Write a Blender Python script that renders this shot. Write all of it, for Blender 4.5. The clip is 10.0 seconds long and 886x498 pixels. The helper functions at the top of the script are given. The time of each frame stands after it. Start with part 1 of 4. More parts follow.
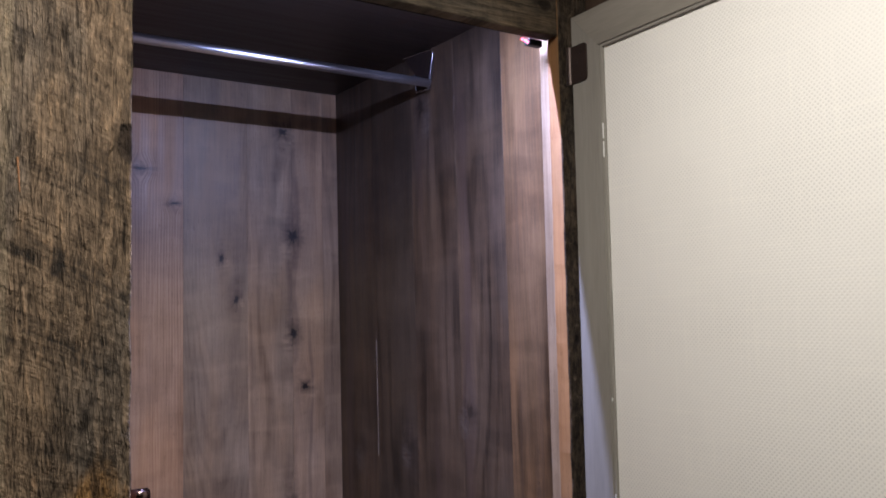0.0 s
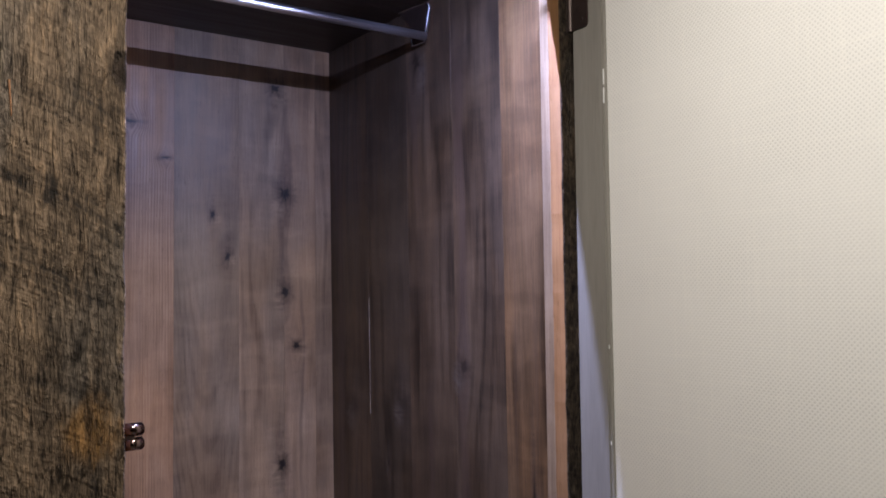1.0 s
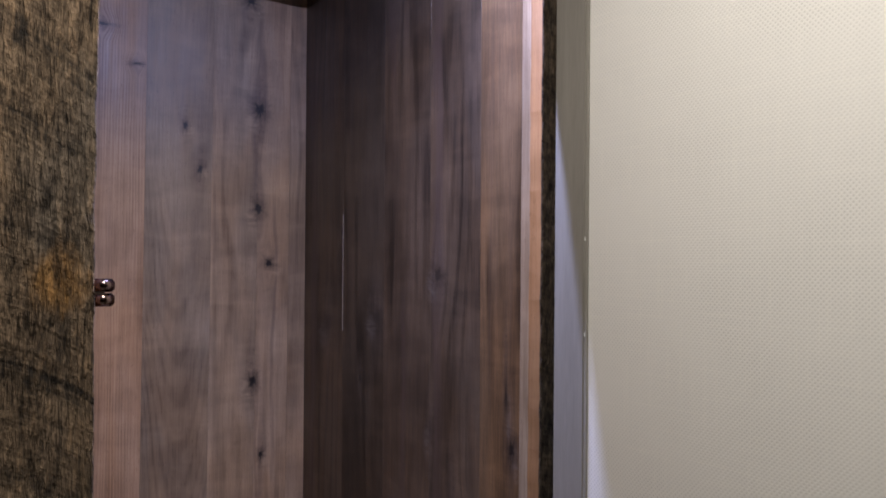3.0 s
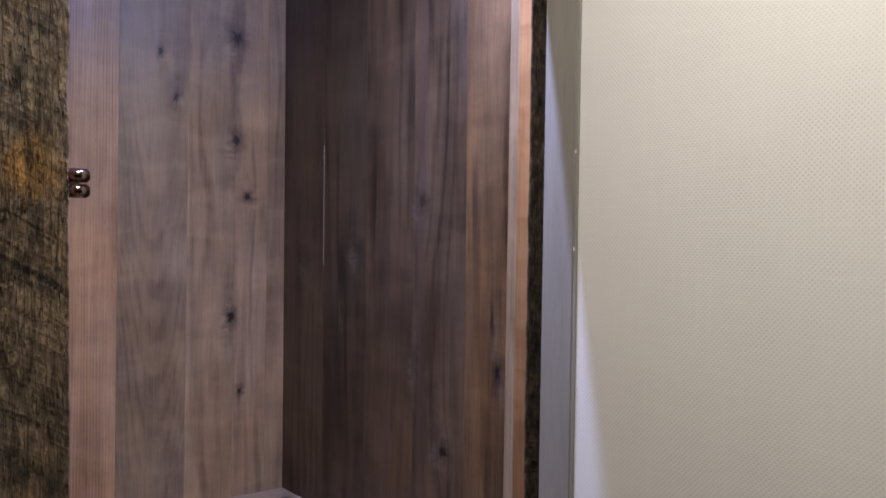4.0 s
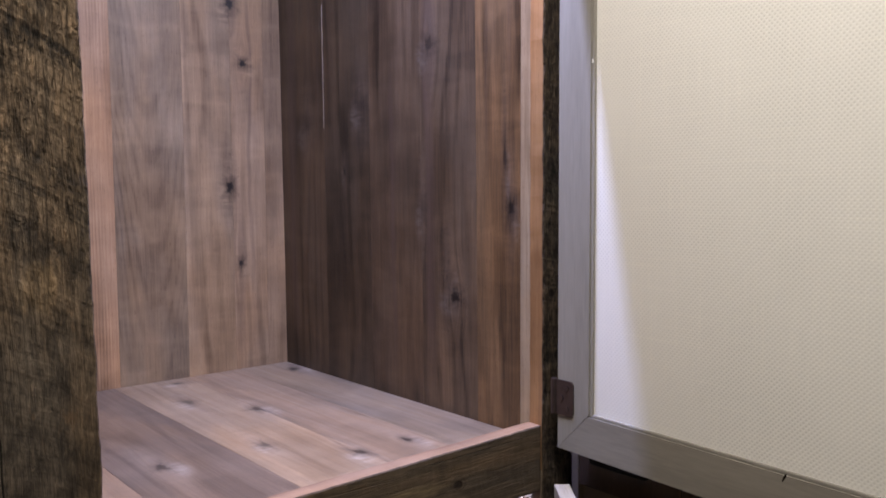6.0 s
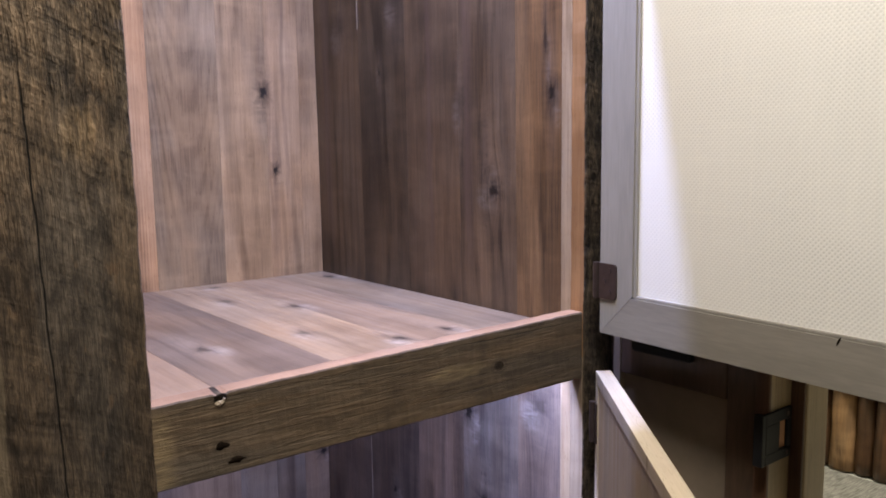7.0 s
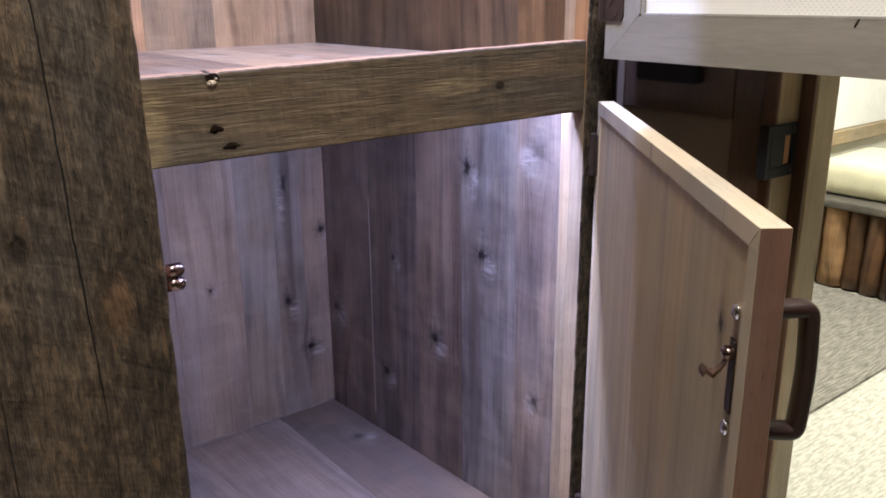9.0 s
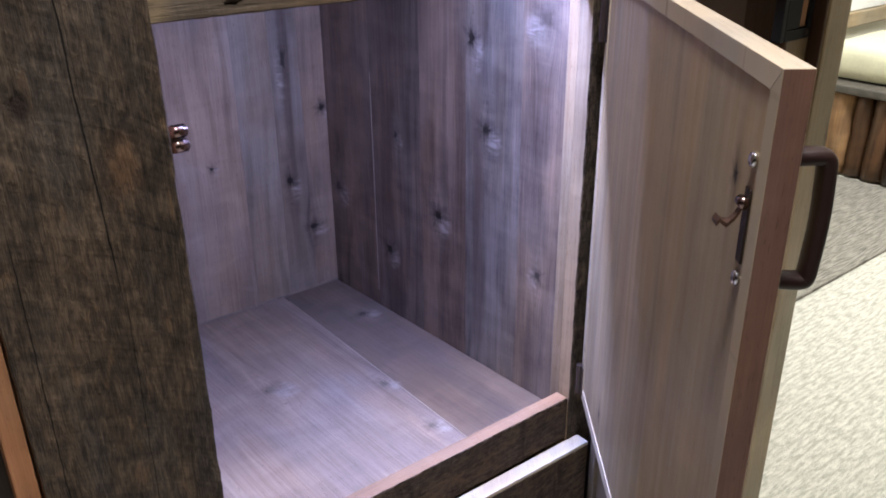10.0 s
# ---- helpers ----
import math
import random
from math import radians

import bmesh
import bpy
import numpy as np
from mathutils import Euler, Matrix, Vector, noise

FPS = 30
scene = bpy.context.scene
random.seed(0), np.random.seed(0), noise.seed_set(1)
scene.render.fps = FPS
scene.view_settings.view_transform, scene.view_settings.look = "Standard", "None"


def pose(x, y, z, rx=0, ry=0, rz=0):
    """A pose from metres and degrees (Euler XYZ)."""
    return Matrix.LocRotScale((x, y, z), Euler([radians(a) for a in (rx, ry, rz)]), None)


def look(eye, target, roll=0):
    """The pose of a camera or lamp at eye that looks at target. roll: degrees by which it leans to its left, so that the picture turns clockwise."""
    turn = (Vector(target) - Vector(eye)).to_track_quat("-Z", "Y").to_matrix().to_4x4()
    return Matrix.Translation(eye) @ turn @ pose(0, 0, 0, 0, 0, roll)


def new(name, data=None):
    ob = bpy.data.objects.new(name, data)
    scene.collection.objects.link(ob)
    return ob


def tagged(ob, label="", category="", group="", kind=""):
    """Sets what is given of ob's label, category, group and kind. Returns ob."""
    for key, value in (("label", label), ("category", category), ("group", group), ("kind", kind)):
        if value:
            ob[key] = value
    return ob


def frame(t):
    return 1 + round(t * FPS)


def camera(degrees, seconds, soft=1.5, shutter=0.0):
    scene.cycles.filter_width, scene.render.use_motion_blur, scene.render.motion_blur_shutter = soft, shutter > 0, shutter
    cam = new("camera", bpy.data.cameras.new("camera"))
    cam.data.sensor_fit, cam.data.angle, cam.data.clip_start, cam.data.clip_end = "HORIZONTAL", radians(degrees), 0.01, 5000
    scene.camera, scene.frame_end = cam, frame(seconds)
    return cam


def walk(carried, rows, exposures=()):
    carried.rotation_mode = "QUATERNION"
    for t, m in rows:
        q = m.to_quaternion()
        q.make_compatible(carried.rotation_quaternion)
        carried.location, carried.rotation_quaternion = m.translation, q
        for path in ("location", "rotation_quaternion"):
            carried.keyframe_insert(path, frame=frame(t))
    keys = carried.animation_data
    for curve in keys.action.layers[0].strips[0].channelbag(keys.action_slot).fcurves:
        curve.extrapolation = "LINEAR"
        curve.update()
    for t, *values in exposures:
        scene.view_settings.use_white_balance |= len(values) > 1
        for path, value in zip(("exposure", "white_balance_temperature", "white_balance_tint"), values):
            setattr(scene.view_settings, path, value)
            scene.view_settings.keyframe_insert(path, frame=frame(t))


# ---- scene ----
cam = camera(56.3, 10.0, 1.8)
EXPOSURES = [(0, -1.5, 6450, 10), (2, -1.62, 6500, 10), (3.5, -1.4, 6550, 10), (4.5, -1.15, 6600, 10), (5.6, -0.85, 6650, 10), (7, -0.14, 6650, 8), (8.5, 0.38, 6650, 7), (9.2, 0.42, 6250, 9), (10, 0.38, 6000, 12)]
PATH = [
    (0, (-0.019, 0.016, 1.855), (1.102, 1.667, 1.992), -1.2),
    (0.5, (-0.022, 0.026, 1.834), (1.116, 1.666, 1.953), -1.0),
    (1, (-0.023, 0.036, 1.805), (1.125, 1.671, 1.903), -0.7),
    (1.5, (-0.026, 0.036, 1.782), (1.135, 1.663, 1.865), -0.7),
    (2, (-0.025, 0.036, 1.751), (1.144, 1.658, 1.814), -0.4),
    (3.5, (-0.019, 0.064, 1.654), (1.208, 1.643, 1.669), 0.9),
    (4, (-0.016, 0.08, 1.612), (1.235, 1.639, 1.589), 0.9),
    (4.5, (-0.016, 0.089, 1.58), (1.269, 1.622, 1.543), 0.8),
    (5, (-0.035, 0.093, 1.552), (1.275, 1.603, 1.501), 0.4),
    (5.5, (-0.036, 0.097, 1.507), (1.267, 1.611, 1.418), -0.1),
    (5.7, (-0.037, 0.107, 1.483), (1.261, 1.625, 1.368), -0.4),
    (6.8, (-0.05, 0.145, 1.364), (1.192, 1.695, 1.133), -0.4),
    (7, (-0.045, 0.142, 1.35), (1.18, 1.702, 1.093), -0.8),
    (7.5, (-0.044, 0.145, 1.291), (1.185, 1.693, 0.98), -0.8),
    (8, (-0.051, 0.139, 1.249), (1.177, 1.674, 0.877), -0.7),
    (8.5, (-0.054, 0.141, 1.208), (1.156, 1.666, 0.75), -0.5),
    (9, (-0.057, 0.14, 1.178), (1.131, 1.637, 0.588), -0.6),
    (9.5, (-0.065, 0.14, 1.164), (1.099, 1.606, 0.46), -0.6),
    (10, (-0.068, 0.143, 1.146), (1.066, 1.568, 0.318), -0.6),
]
walk(cam, [(t, look(eye, target, roll)) for t, eye, target, roll in PATH], EXPOSURES)

# ---- world, lamps, exposure ----
world = bpy.data.worlds.new("world")
scene.world = world
world.use_nodes = True
world.node_tree.nodes["Background"].inputs[0].default_value = (0.75, 0.8, 0.9, 1)
world.node_tree.nodes["Background"].inputs[1].default_value = 0.05


def lamp(name, kind, power, colour, m, **kw):
    d = bpy.data.lights.new(name, kind)
    d.energy, d.color = power, colour
    for k, v in kw.items():
        if k == "size": d.size = v
        elif k == "size_y": d.shape = "RECTANGLE"; d.size_y = v
        elif k == "spread": d.spread = radians(v)
    ob = new(name, d)
    ob.matrix_world = m
    return ob


LED = (0.47, 0.54, 1.0)
WARM = (1.0, 0.95, 0.89)
LED_UP, LED_LOW = Vector((0.575, 0.9259, 2.2573)), Vector((0.555, 0.930, 1.047))
# each light bar throws a wide soft light into the cabinet and a tighter beam straight down
lamp("led_upper", "AREA", 13.5, LED, pose(*LED_UP, 38, 0, 0), size=0.40, size_y=0.0004)
lamp("led_upper_beam", "AREA", 18, (0.42, 0.49, 1.0), pose(*(LED_UP - Vector((0, 0, 0.0005))), -6, 0, 0), size=0.40, size_y=0.0004, spread=130)
lamp("led_lower", "AREA", 5.4, LED, pose(*LED_LOW, 26, 0, 0), size=0.45, size_y=0.005)
lamp("led_lower_beam", "AREA", 1.9, LED, pose(*(LED_LOW - Vector((0, 0, 0.0005))), 3, 0, 0), size=0.45, size_y=0.004, spread=80)
lamp("ceiling_lamp", "AREA", 34, WARM, look((0.20, 0.40, 2.44), (0.20, 0.40, 0)), size=0.26)
# unseen fill behind the camera, added to warm the wardrobe's back wall
lamp("room_lamp", "AREA", 4, WARM, look((-0.1, -1.4, 2.44), (-0.1, -1.4, 0)), size=0.34)
lamp("far_room_lamp", "AREA", 84, (1.0, 0.98, 0.90), look((2.6, 0.7, 2.44), (2.6, 0.7, 0)), size=0.5)

# ---- node helpers ----


class Tree:
    """Short hand for building one material's nodes."""

    def __init__(self, name):
        self.mat = bpy.data.materials.new(name)
        self.mat.use_nodes = True
        self.nt = self.mat.node_tree
        self.bsdf = self.nt.nodes["Principled BSDF"]

    def node(self, kind, **ins):
        n = self.nt.nodes.new(kind)
        for k, v in ins.items():
            self.put(n, int(k[1:]) if k[0] == "i" and k[1:].isdigit() else k, v)
        return n

    def put(self, n, key, v):
        sock = n.inputs[key]
        if isinstance(v, bpy.types.NodeSocket):
            self.nt.links.new(v, sock)
        else:
            sock.default_value = v

    def math(self, op, a, b=0.0, c=0.0):
        n = self.node("ShaderNodeMath", i0=a, i1=b, i2=c)
        n.operation = op
        return n.outputs[0]

    def vec(self, op, a, b=(0, 0, 0)):
        n = self.node("ShaderNodeVectorMath", i0=a, i1=b)
        n.operation = op
        return n.outputs["Value"] if op in ("LENGTH", "DOT_PRODUCT") else n.outputs[0]

    def ramp(self, v, lo, hi, a=0.0, b=1.0, kind="SMOOTHSTEP"):
        n = self.node("ShaderNodeMapRange", i0=v, i1=lo, i2=hi, i3=a, i4=b)
        n.interpolation_type = kind
        return n.outputs[0]

    def noise(self, v, scale=1.0, detail=3.0, rough=0.55, dist=0.0):
        n = self.node("ShaderNodeTexNoise", Vector=v, Scale=scale, Detail=detail, Roughness=rough, Distortion=dist)
        return n.outputs[0]

    def mix(self, f, a, b, how="MIX"):
        n = self.nt.nodes.new("ShaderNodeMix")
        n.data_type, n.blend_type = "RGBA", how
        self.put(n, 0, f)
        for i, v in ((6, a), (7, b)):
            self.put(n, i, (*v, 1) if isinstance(v, tuple) and len(v) == 3 else v)
        return n.outputs[2]

    def pos(self):
        n = self.nt.nodes.new("ShaderNodeNewGeometry")
        s = self.node("ShaderNodeSeparateXYZ", i0=n.outputs["Position"])
        return n.outputs["Position"], s.outputs

    def join(self, x, y, z=0.0):
        return self.node("ShaderNodeCombineXYZ", i0=x, i1=y, i2=z).outputs[0]

    def bump(self, h, strength, dist=0.001):
        n = self.node("ShaderNodeBump", Strength=strength, Distance=dist, Height=h)
        self.put(self.bsdf, "Normal", n.outputs[0])

    def done(self, colour, rough=0.5, metal=0.0, spec=0.5):
        self.put(self.bsdf, "Base Color", (*colour, 1) if isinstance(colour, tuple) and len(colour) == 3 else colour)
        self.put(self.bsdf, "Roughness", rough)
        self.put(self.bsdf, "Metallic", metal)
        self.put(self.bsdf, "Specular IOR Level", spec)
        return self.mat


def plank_wood(name, across, along, dark, light, knots=(), rough=0.42, figure=1.0, spec=0.4, bands=(), halo_tone=(0.10, 0.062, 0.045), rows=150.0, swing=40.0, band_strength=1.0, contrast=1.0, sheen_tone=None, arch=None, turn=0.0, soft=1.0):
    """Knotty planed wood. across, along: axes 0 to 2. knots: (u, v, half width, half height)."""
    t = Tree(name)
    p, xyz = t.pos()
    if turn:
        rot = t.node("ShaderNodeVectorRotate", Vector=p, Angle=radians(-turn))
        rot.rotation_type = "Z_AXIS"
        xyz = t.node("ShaderNodeSeparateXYZ", i0=rot.outputs[0]).outputs
    info = t.nt.nodes.new("ShaderNodeObjectInfo")
    rnd = info.outputs["Random"]
    u, v = xyz[across], xyz[along]
    uv = t.join(u, v)
    core, halo, shift, ring, sheen = 0.0, 0.0, 0.0, 0.0, 0.0
    warp = t.node("ShaderNodeTexNoise", Vector=uv, Scale=130.0, Detail=3.0, Roughness=0.6).outputs["Color"]
    warp = t.vec("SUBTRACT", warp, (0.5, 0.5, 0.5))
    for ku, kv, a, b, *deep in knots:
        depth = deep[0] if deep else 1.0
        side = 1.0 if int(ku * 1000 + kv * 1700) % 2 else -1.0
        d = t.vec("MULTIPLY", t.vec("SUBTRACT", uv, (ku, kv, 0)), (1 / a, 1 / b, 0))
        w = t.vec("MULTIPLY", t.vec("ADD", d, t.vec("MULTIPLY", warp, (1.0, 1.0, 0))), (1, 1, 0))
        spoke = t.noise(t.vec("ADD", t.vec("NORMALIZE", w), (ku * 50, kv * 50, 0)), 1.7, 2.0)
        r = t.math("MULTIPLY", t.vec("LENGTH", w), t.ramp(spoke, 0.32, 0.68, 0.75, 1.4))
        core = t.math("MAXIMUM", core, t.ramp(r, 1.05, 0.40, 0.0, depth))
        ring = t.math("MAXIMUM", ring, t.ramp(r, 2.6, 0.9, 0.0, 0.35 + 0.4 * depth))
        # pale patch beside the knot: glossy sheen put into the colour
        e = t.vec("MULTIPLY", t.vec("SUBTRACT", w, (1.5 * side, -1.3, 0)), (0.55, 0.42, 0))
        sheen = t.math("MAXIMUM", sheen, t.ramp(t.vec("LENGTH", e), 1.1, 0.2))
        far = t.vec("LENGTH", t.vec("MULTIPLY", d, (0.34, 0.11, 0)))
        fall = t.ramp(far, 1.0, 0.0)
        halo = t.math("MAXIMUM", halo, fall)
        dx = t.node("ShaderNodeSeparateXYZ", i0=d).outputs[0]
        push = t.math("DIVIDE", dx, t.math("ADD", t.math("ABSOLUTE", dx), 0.6))
        shift = t.math("ADD", shift, t.math("MULTIPLY", t.math("MULTIPLY", push, fall), -1.6 * a))
    u2 = t.math("ADD", u, shift)
    off = t.math("MULTIPLY", rnd, 37.0)
    field = t.noise(t.join(t.math("MULTIPLY", u2, 7.0), t.math("MULTIPLY", v, 1.15), off), 1.0, 2.0, 0.45)
    rings = t.math("SINE", t.math("MULTIPLY_ADD", field, swing, t.math("MULTIPLY", u2, rows)))
    if arch:  # nested arches of flat-sawn figure: (middle, steepness, spacing)
        du = t.math("SUBTRACT", t.math("ADD", u2, t.math("MULTIPLY_ADD", t.noise(t.join(t.math("MULTIPLY", v, 3.0), 4.0), 1.0, 2.0), 0.05, -0.025)), arch[0])
        lift = t.math("SUBTRACT", v, t.math("MULTIPLY", t.math("MULTIPLY", du, du), arch[1]))
        lift = t.math("MULTIPLY_ADD", t.math("SUBTRACT", field, 0.5), 0.22, lift)
        rings = t.math("SINE", t.math("MULTIPLY", lift, 2 * math.pi / arch[2]))
    rings = t.ramp(rings, -0.2, 1.0, 1.0, 0.0)
    seen = t.ramp(t.noise(t.join(t.math("MULTIPLY", u, 11.0), t.math("MULTIPLY", v, 2.2), t.math("ADD", off, 9.0)), 1.0, 2.0), 0.40, 0.62)
    rings = t.math("MULTIPLY_ADD", t.math("SUBTRACT", rings, 0.5), seen, 0.5)
    fine = t.noise(t.join(t.math("MULTIPLY", u2, 700.0), t.math("MULTIPLY", v, 14.0), off), 1.0, 3.0, 0.6)
    mid = t.noise(t.join(t.math("MULTIPLY", u2, 95.0), t.math("MULTIPLY", v, 3.2), off), 1.0, 3.0, 0.55)
    broad = t.noise(t.join(t.math("MULTIPLY", u, 13.0), t.math("MULTIPLY", v, 2.6), off), 1.0, 3.0, 0.5, 0.4)
    cross = t.noise(t.join(t.math("MULTIPLY", u, 9.0), t.math("MULTIPLY", v, 17.0), off), 1.0, 2.0, 0.5, 0.6)
    f = t.math("MULTIPLY_ADD", rings, 0.12 + 0.10 * figure, t.math("MULTIPLY", t.ramp(fine, 0.3, 0.7), 0.18))
    f = t.math("ADD", f, t.math("MULTIPLY", t.ramp(mid, 0.28, 0.72), 0.15 * soft))
    f = t.math("ADD", f, t.math("MULTIPLY", t.ramp(broad, 0.3, 0.7), 0.34))
    f = t.math("ADD", f, t.math("MULTIPLY", t.ramp(cross, 0.35, 0.75), 0.18))
    ripple = t.noise(t.join(t.math("MULTIPLY", u, 26.0), t.math("MULTIPLY", v, 85.0), off), 1.0, 2.0, 0.5, 0.8)
    f = t.math("ADD", f, t.math("MULTIPLY", t.math("SUBTRACT", ripple, 0.5), t.math("MULTIPLY_ADD", halo, 0.55, 0.12)))
    f = t.ramp(f, 0.515 - 0.345 / contrast, 0.515 + 0.345 / contrast, 0.0, 1.0, "LINEAR")
    c = t.mix(f, dark, light)
    tone = t.noise(t.join(t.math("MULTIPLY", u, 10.0), t.math("MULTIPLY", v, 3.0), t.math("ADD", off, 14.0)), 1.0, 3.0, 0.5, 0.5)
    c = t.mix(1.0, c, t.mix(t.ramp(tone, 0.34, 0.66), (0.92, 0.95, 1.0), (1.06, 1.0, 0.93)), "MULTIPLY")
    c = t.mix(1.0, c, info.outputs["Color"], "MULTIPLY")
    streak = t.ramp(t.noise(t.join(t.math("MULTIPLY", u2, 48.0), t.math("MULTIPLY", v, 1.1), t.math("ADD", off, 5.0)), 1.0, 2.0), 0.62, 0.78)
    c = t.mix(t.math("MULTIPLY", streak, 0.26 * soft), c, (0.10, 0.065, 0.05))
    for u0, wide, v0, v1 in bands:
        line = t.math("SUBTRACT", u2, t.math("MULTIPLY_ADD", t.noise(t.join(t.math("MULTIPLY", v, 4.0), u0), 1.0, 2.0), 0.03, u0 - 0.015))
        k = t.math("MULTIPLY", t.ramp(t.math("ABSOLUTE", line), wide, wide * 0.15), t.math("MULTIPLY", t.ramp(v, v0, v0 + 0.15), t.ramp(v, v1, v1 - 0.15)))
        c = t.mix(t.math("MULTIPLY", k, t.ramp(mid, 0.2, 0.8, 0.75 * band_strength, 0.35 * band_strength)), c, (0.085, 0.056, 0.046))
    # dark halo of the knot; a pale halo_tone paints sheen round it instead
    c = t.mix(t.math("MULTIPLY", halo, 0.26), c, halo_tone)
    c = t.mix(t.math("MULTIPLY", sheen, t.ramp(ripple, 0.35, 0.65, 0.10, 0.55)), c, sheen_tone or tuple(k * 0.85 for k in light))
    c = t.mix(t.math("MULTIPLY", ring, t.ramp(fine, 0.3, 0.7, 0.9, 0.4)), c, t.mix(0.6, dark, (0.020, 0.014, 0.014)))
    c = t.mix(t.math("MULTIPLY", core, 0.94), c, (0.010, 0.008, 0.008))
    pore = t.ramp(t.noise(t.join(t.math("MULTIPLY", u2, 1100.0), t.math("MULTIPLY", v, 75.0), off), 1.0, 2.0, 0.5), 0.62, 0.72)
    line = t.noise(t.join(t.math("MULTIPLY", u2, 300.0), t.math("MULTIPLY", v, 6.0), t.math("ADD", off, 2.0)), 1.0, 2.0, 0.5)
    c = t.mix(t.math("MULTIPLY", t.ramp(line, 0.38, 0.66), 0.32 * soft), c, t.mix(1.0, c, (0.62, 0.56, 0.52), "MULTIPLY"))
    c = t.mix(t.math("MULTIPLY", pore, 0.6), c, t.mix(1.0, c, (0.45, 0.40, 0.36), "MULTIPLY"))
    h = t.math("MULTIPLY_ADD", fine, 0.5, t.math("MULTIPLY", rings, 0.35))
    h = t.math("ADD", h, t.math("MULTIPLY", halo, t.math("MULTIPLY_ADD", cross, 3.0, t.math("MULTIPLY", mid, 2.0))))
    t.bump(t.math("MULTIPLY_ADD", core, -1.0, h), 0.35, 0.0009)
    return t.done(c, t.ramp(mid, 0.2, 0.8, rough - 0.08, rough + 0.14), 0.0, spec)


def barn_wood(name, across, along, slope=0.55, knots=(), cracks=(), pale=None, tint=(1, 1, 1), long=1.0, contrast=0.9, saw=0.8, relief=0.007, stroke=0.5, smooth_dim_below=None, stains=()):
    """Weathered rough-sawn board, with saw bands, fibres, knots and drying cracks."""
    t = Tree(name)
    p, xyz = t.pos()
    u, v, w = xyz[across], xyz[along], xyz[1]
    A = lambda k, m, z=0.0: t.join(t.math("MULTIPLY", u, k), t.math("MULTIPLY", v, m * long), t.math("ADD", t.math("MULTIPLY", w, 6.0), z))
    warp = t.math("MULTIPLY_ADD", t.noise(A(18.0, 12.0, 20.0), 1.0, 3.0), 0.008, -0.004)
    uw = t.math("ADD", u, warp)
    B = lambda k, m, z=0.0: t.join(t.math("MULTIPLY", uw, k), t.math("MULTIPLY", v, m * long), t.math("ADD", t.math("MULTIPLY", w, 6.0), z))
    fibre = t.noise(B(640.0, 60.0), 1.0, 3.0, 0.6)
    chunky = t.noise(A(165.0, 70.0, 3.0), 1.0, 4.0, 0.66, 0.3)
    ridge = t.math("ABSOLUTE", t.math("MULTIPLY_ADD", t.noise(B(115.0, 13.0, 30.0), 1.0, 3.0, 0.6), 2.0, -1.0))
    fissure = t.math("MULTIPLY", t.ramp(ridge, 0.13, 0.0), t.ramp(chunky, 0.35, 0.6))
    patch = t.noise(A(30.0, 16.0, 1.0), 1.0, 4.0, 0.65, 0.6)
    large = t.noise(A(7.0, 2.2, 8.0), 1.0, 3.0, 0.5)
    # saw bands run askew over the board
    s = t.math("MULTIPLY_ADD", u, slope, v)
    s = t.math("ADD", s, t.math("MULTIPLY", t.noise(A(9.0, 3.0, 4.0), 1.0, 2.0), 0.035))
    band = t.noise(t.join(t.math("MULTIPLY", s, 24.0), t.math("MULTIPLY", u, 2.5)), 1.0, 4.0, 0.68)
    kerf = t.noise(t.join(t.math("MULTIPLY", s, 210.0), t.math("MULTIPLY", u, 14.0)), 1.0, 2.0, 0.5)
    f = t.math("MULTIPLY_ADD", t.ramp(fibre, 0.25, 0.75), 0.22, t.math("MULTIPLY", t.ramp(chunky, 0.28, 0.72), 0.42))
    f = t.math("ADD", f, t.math("MULTIPLY", t.ramp(patch, 0.34, 0.66), 0.20))
    f = t.math("ADD", f, t.math("MULTIPLY", t.ramp(large, 0.3, 0.7), 0.18))
    f = t.math("ADD", f, t.math("MULTIPLY", t.ramp(kerf, 0.35, 0.65), 0.06 + 0.03 * stroke))
    f = t.math("MULTIPLY_ADD", f, contrast, 0.55 * (1 - contrast))
    # lower part is smoother, and the lamp's fall-off is put into its darker colour
    if smooth_dim_below:
        f = t.math("MULTIPLY_ADD", t.math("SUBTRACT", f, 0.36), t.ramp(v, smooth_dim_below - 0.35, smooth_dim_below + 0.15, 0.52, 1.0), t.ramp(v, smooth_dim_below - 0.35, smooth_dim_below + 0.15, 0.25, 0.37))
    c = t.mix(t.ramp(f, 0.12, 0.95), (0.020, 0.015, 0.011), (0.27, 0.195, 0.125))
    grey = t.ramp(t.noise(A(16.0, 5.0, 12.0), 1.0, 3.0), 0.44, 0.66)
    c = t.mix(t.math("MULTIPLY", grey, 0.6), c, t.mix(t.ramp(f, 0.12, 0.95), (0.020, 0.018, 0.016), (0.190, 0.168, 0.138)))
    fleck = t.math("MULTIPLY", t.ramp(t.noise(A(70.0, 34.0, 6.0), 1.0, 3.0, 0.6), 0.62, 0.72), 0.42)
    c = t.mix(t.math("MULTIPLY", fleck, 0.6), c, (0.24, 0.145, 0.075))
    dark = t.math("MULTIPLY", t.ramp(band, 0.50, 0.66), t.ramp(chunky, 0.35, 0.65, 1.0, 0.45))
    c = t.mix(t.math("MULTIPLY", dark, t.ramp(v, smooth_dim_below - 0.25, smooth_dim_below + 0.15, 0.35 * saw, saw) if smooth_dim_below else saw), c, (0.018, 0.016, 0.014))
    split = t.ramp(t.noise(B(420.0, 7.0, 9.0), 1.0, 2.0, 0.5), 0.68, 0.74)
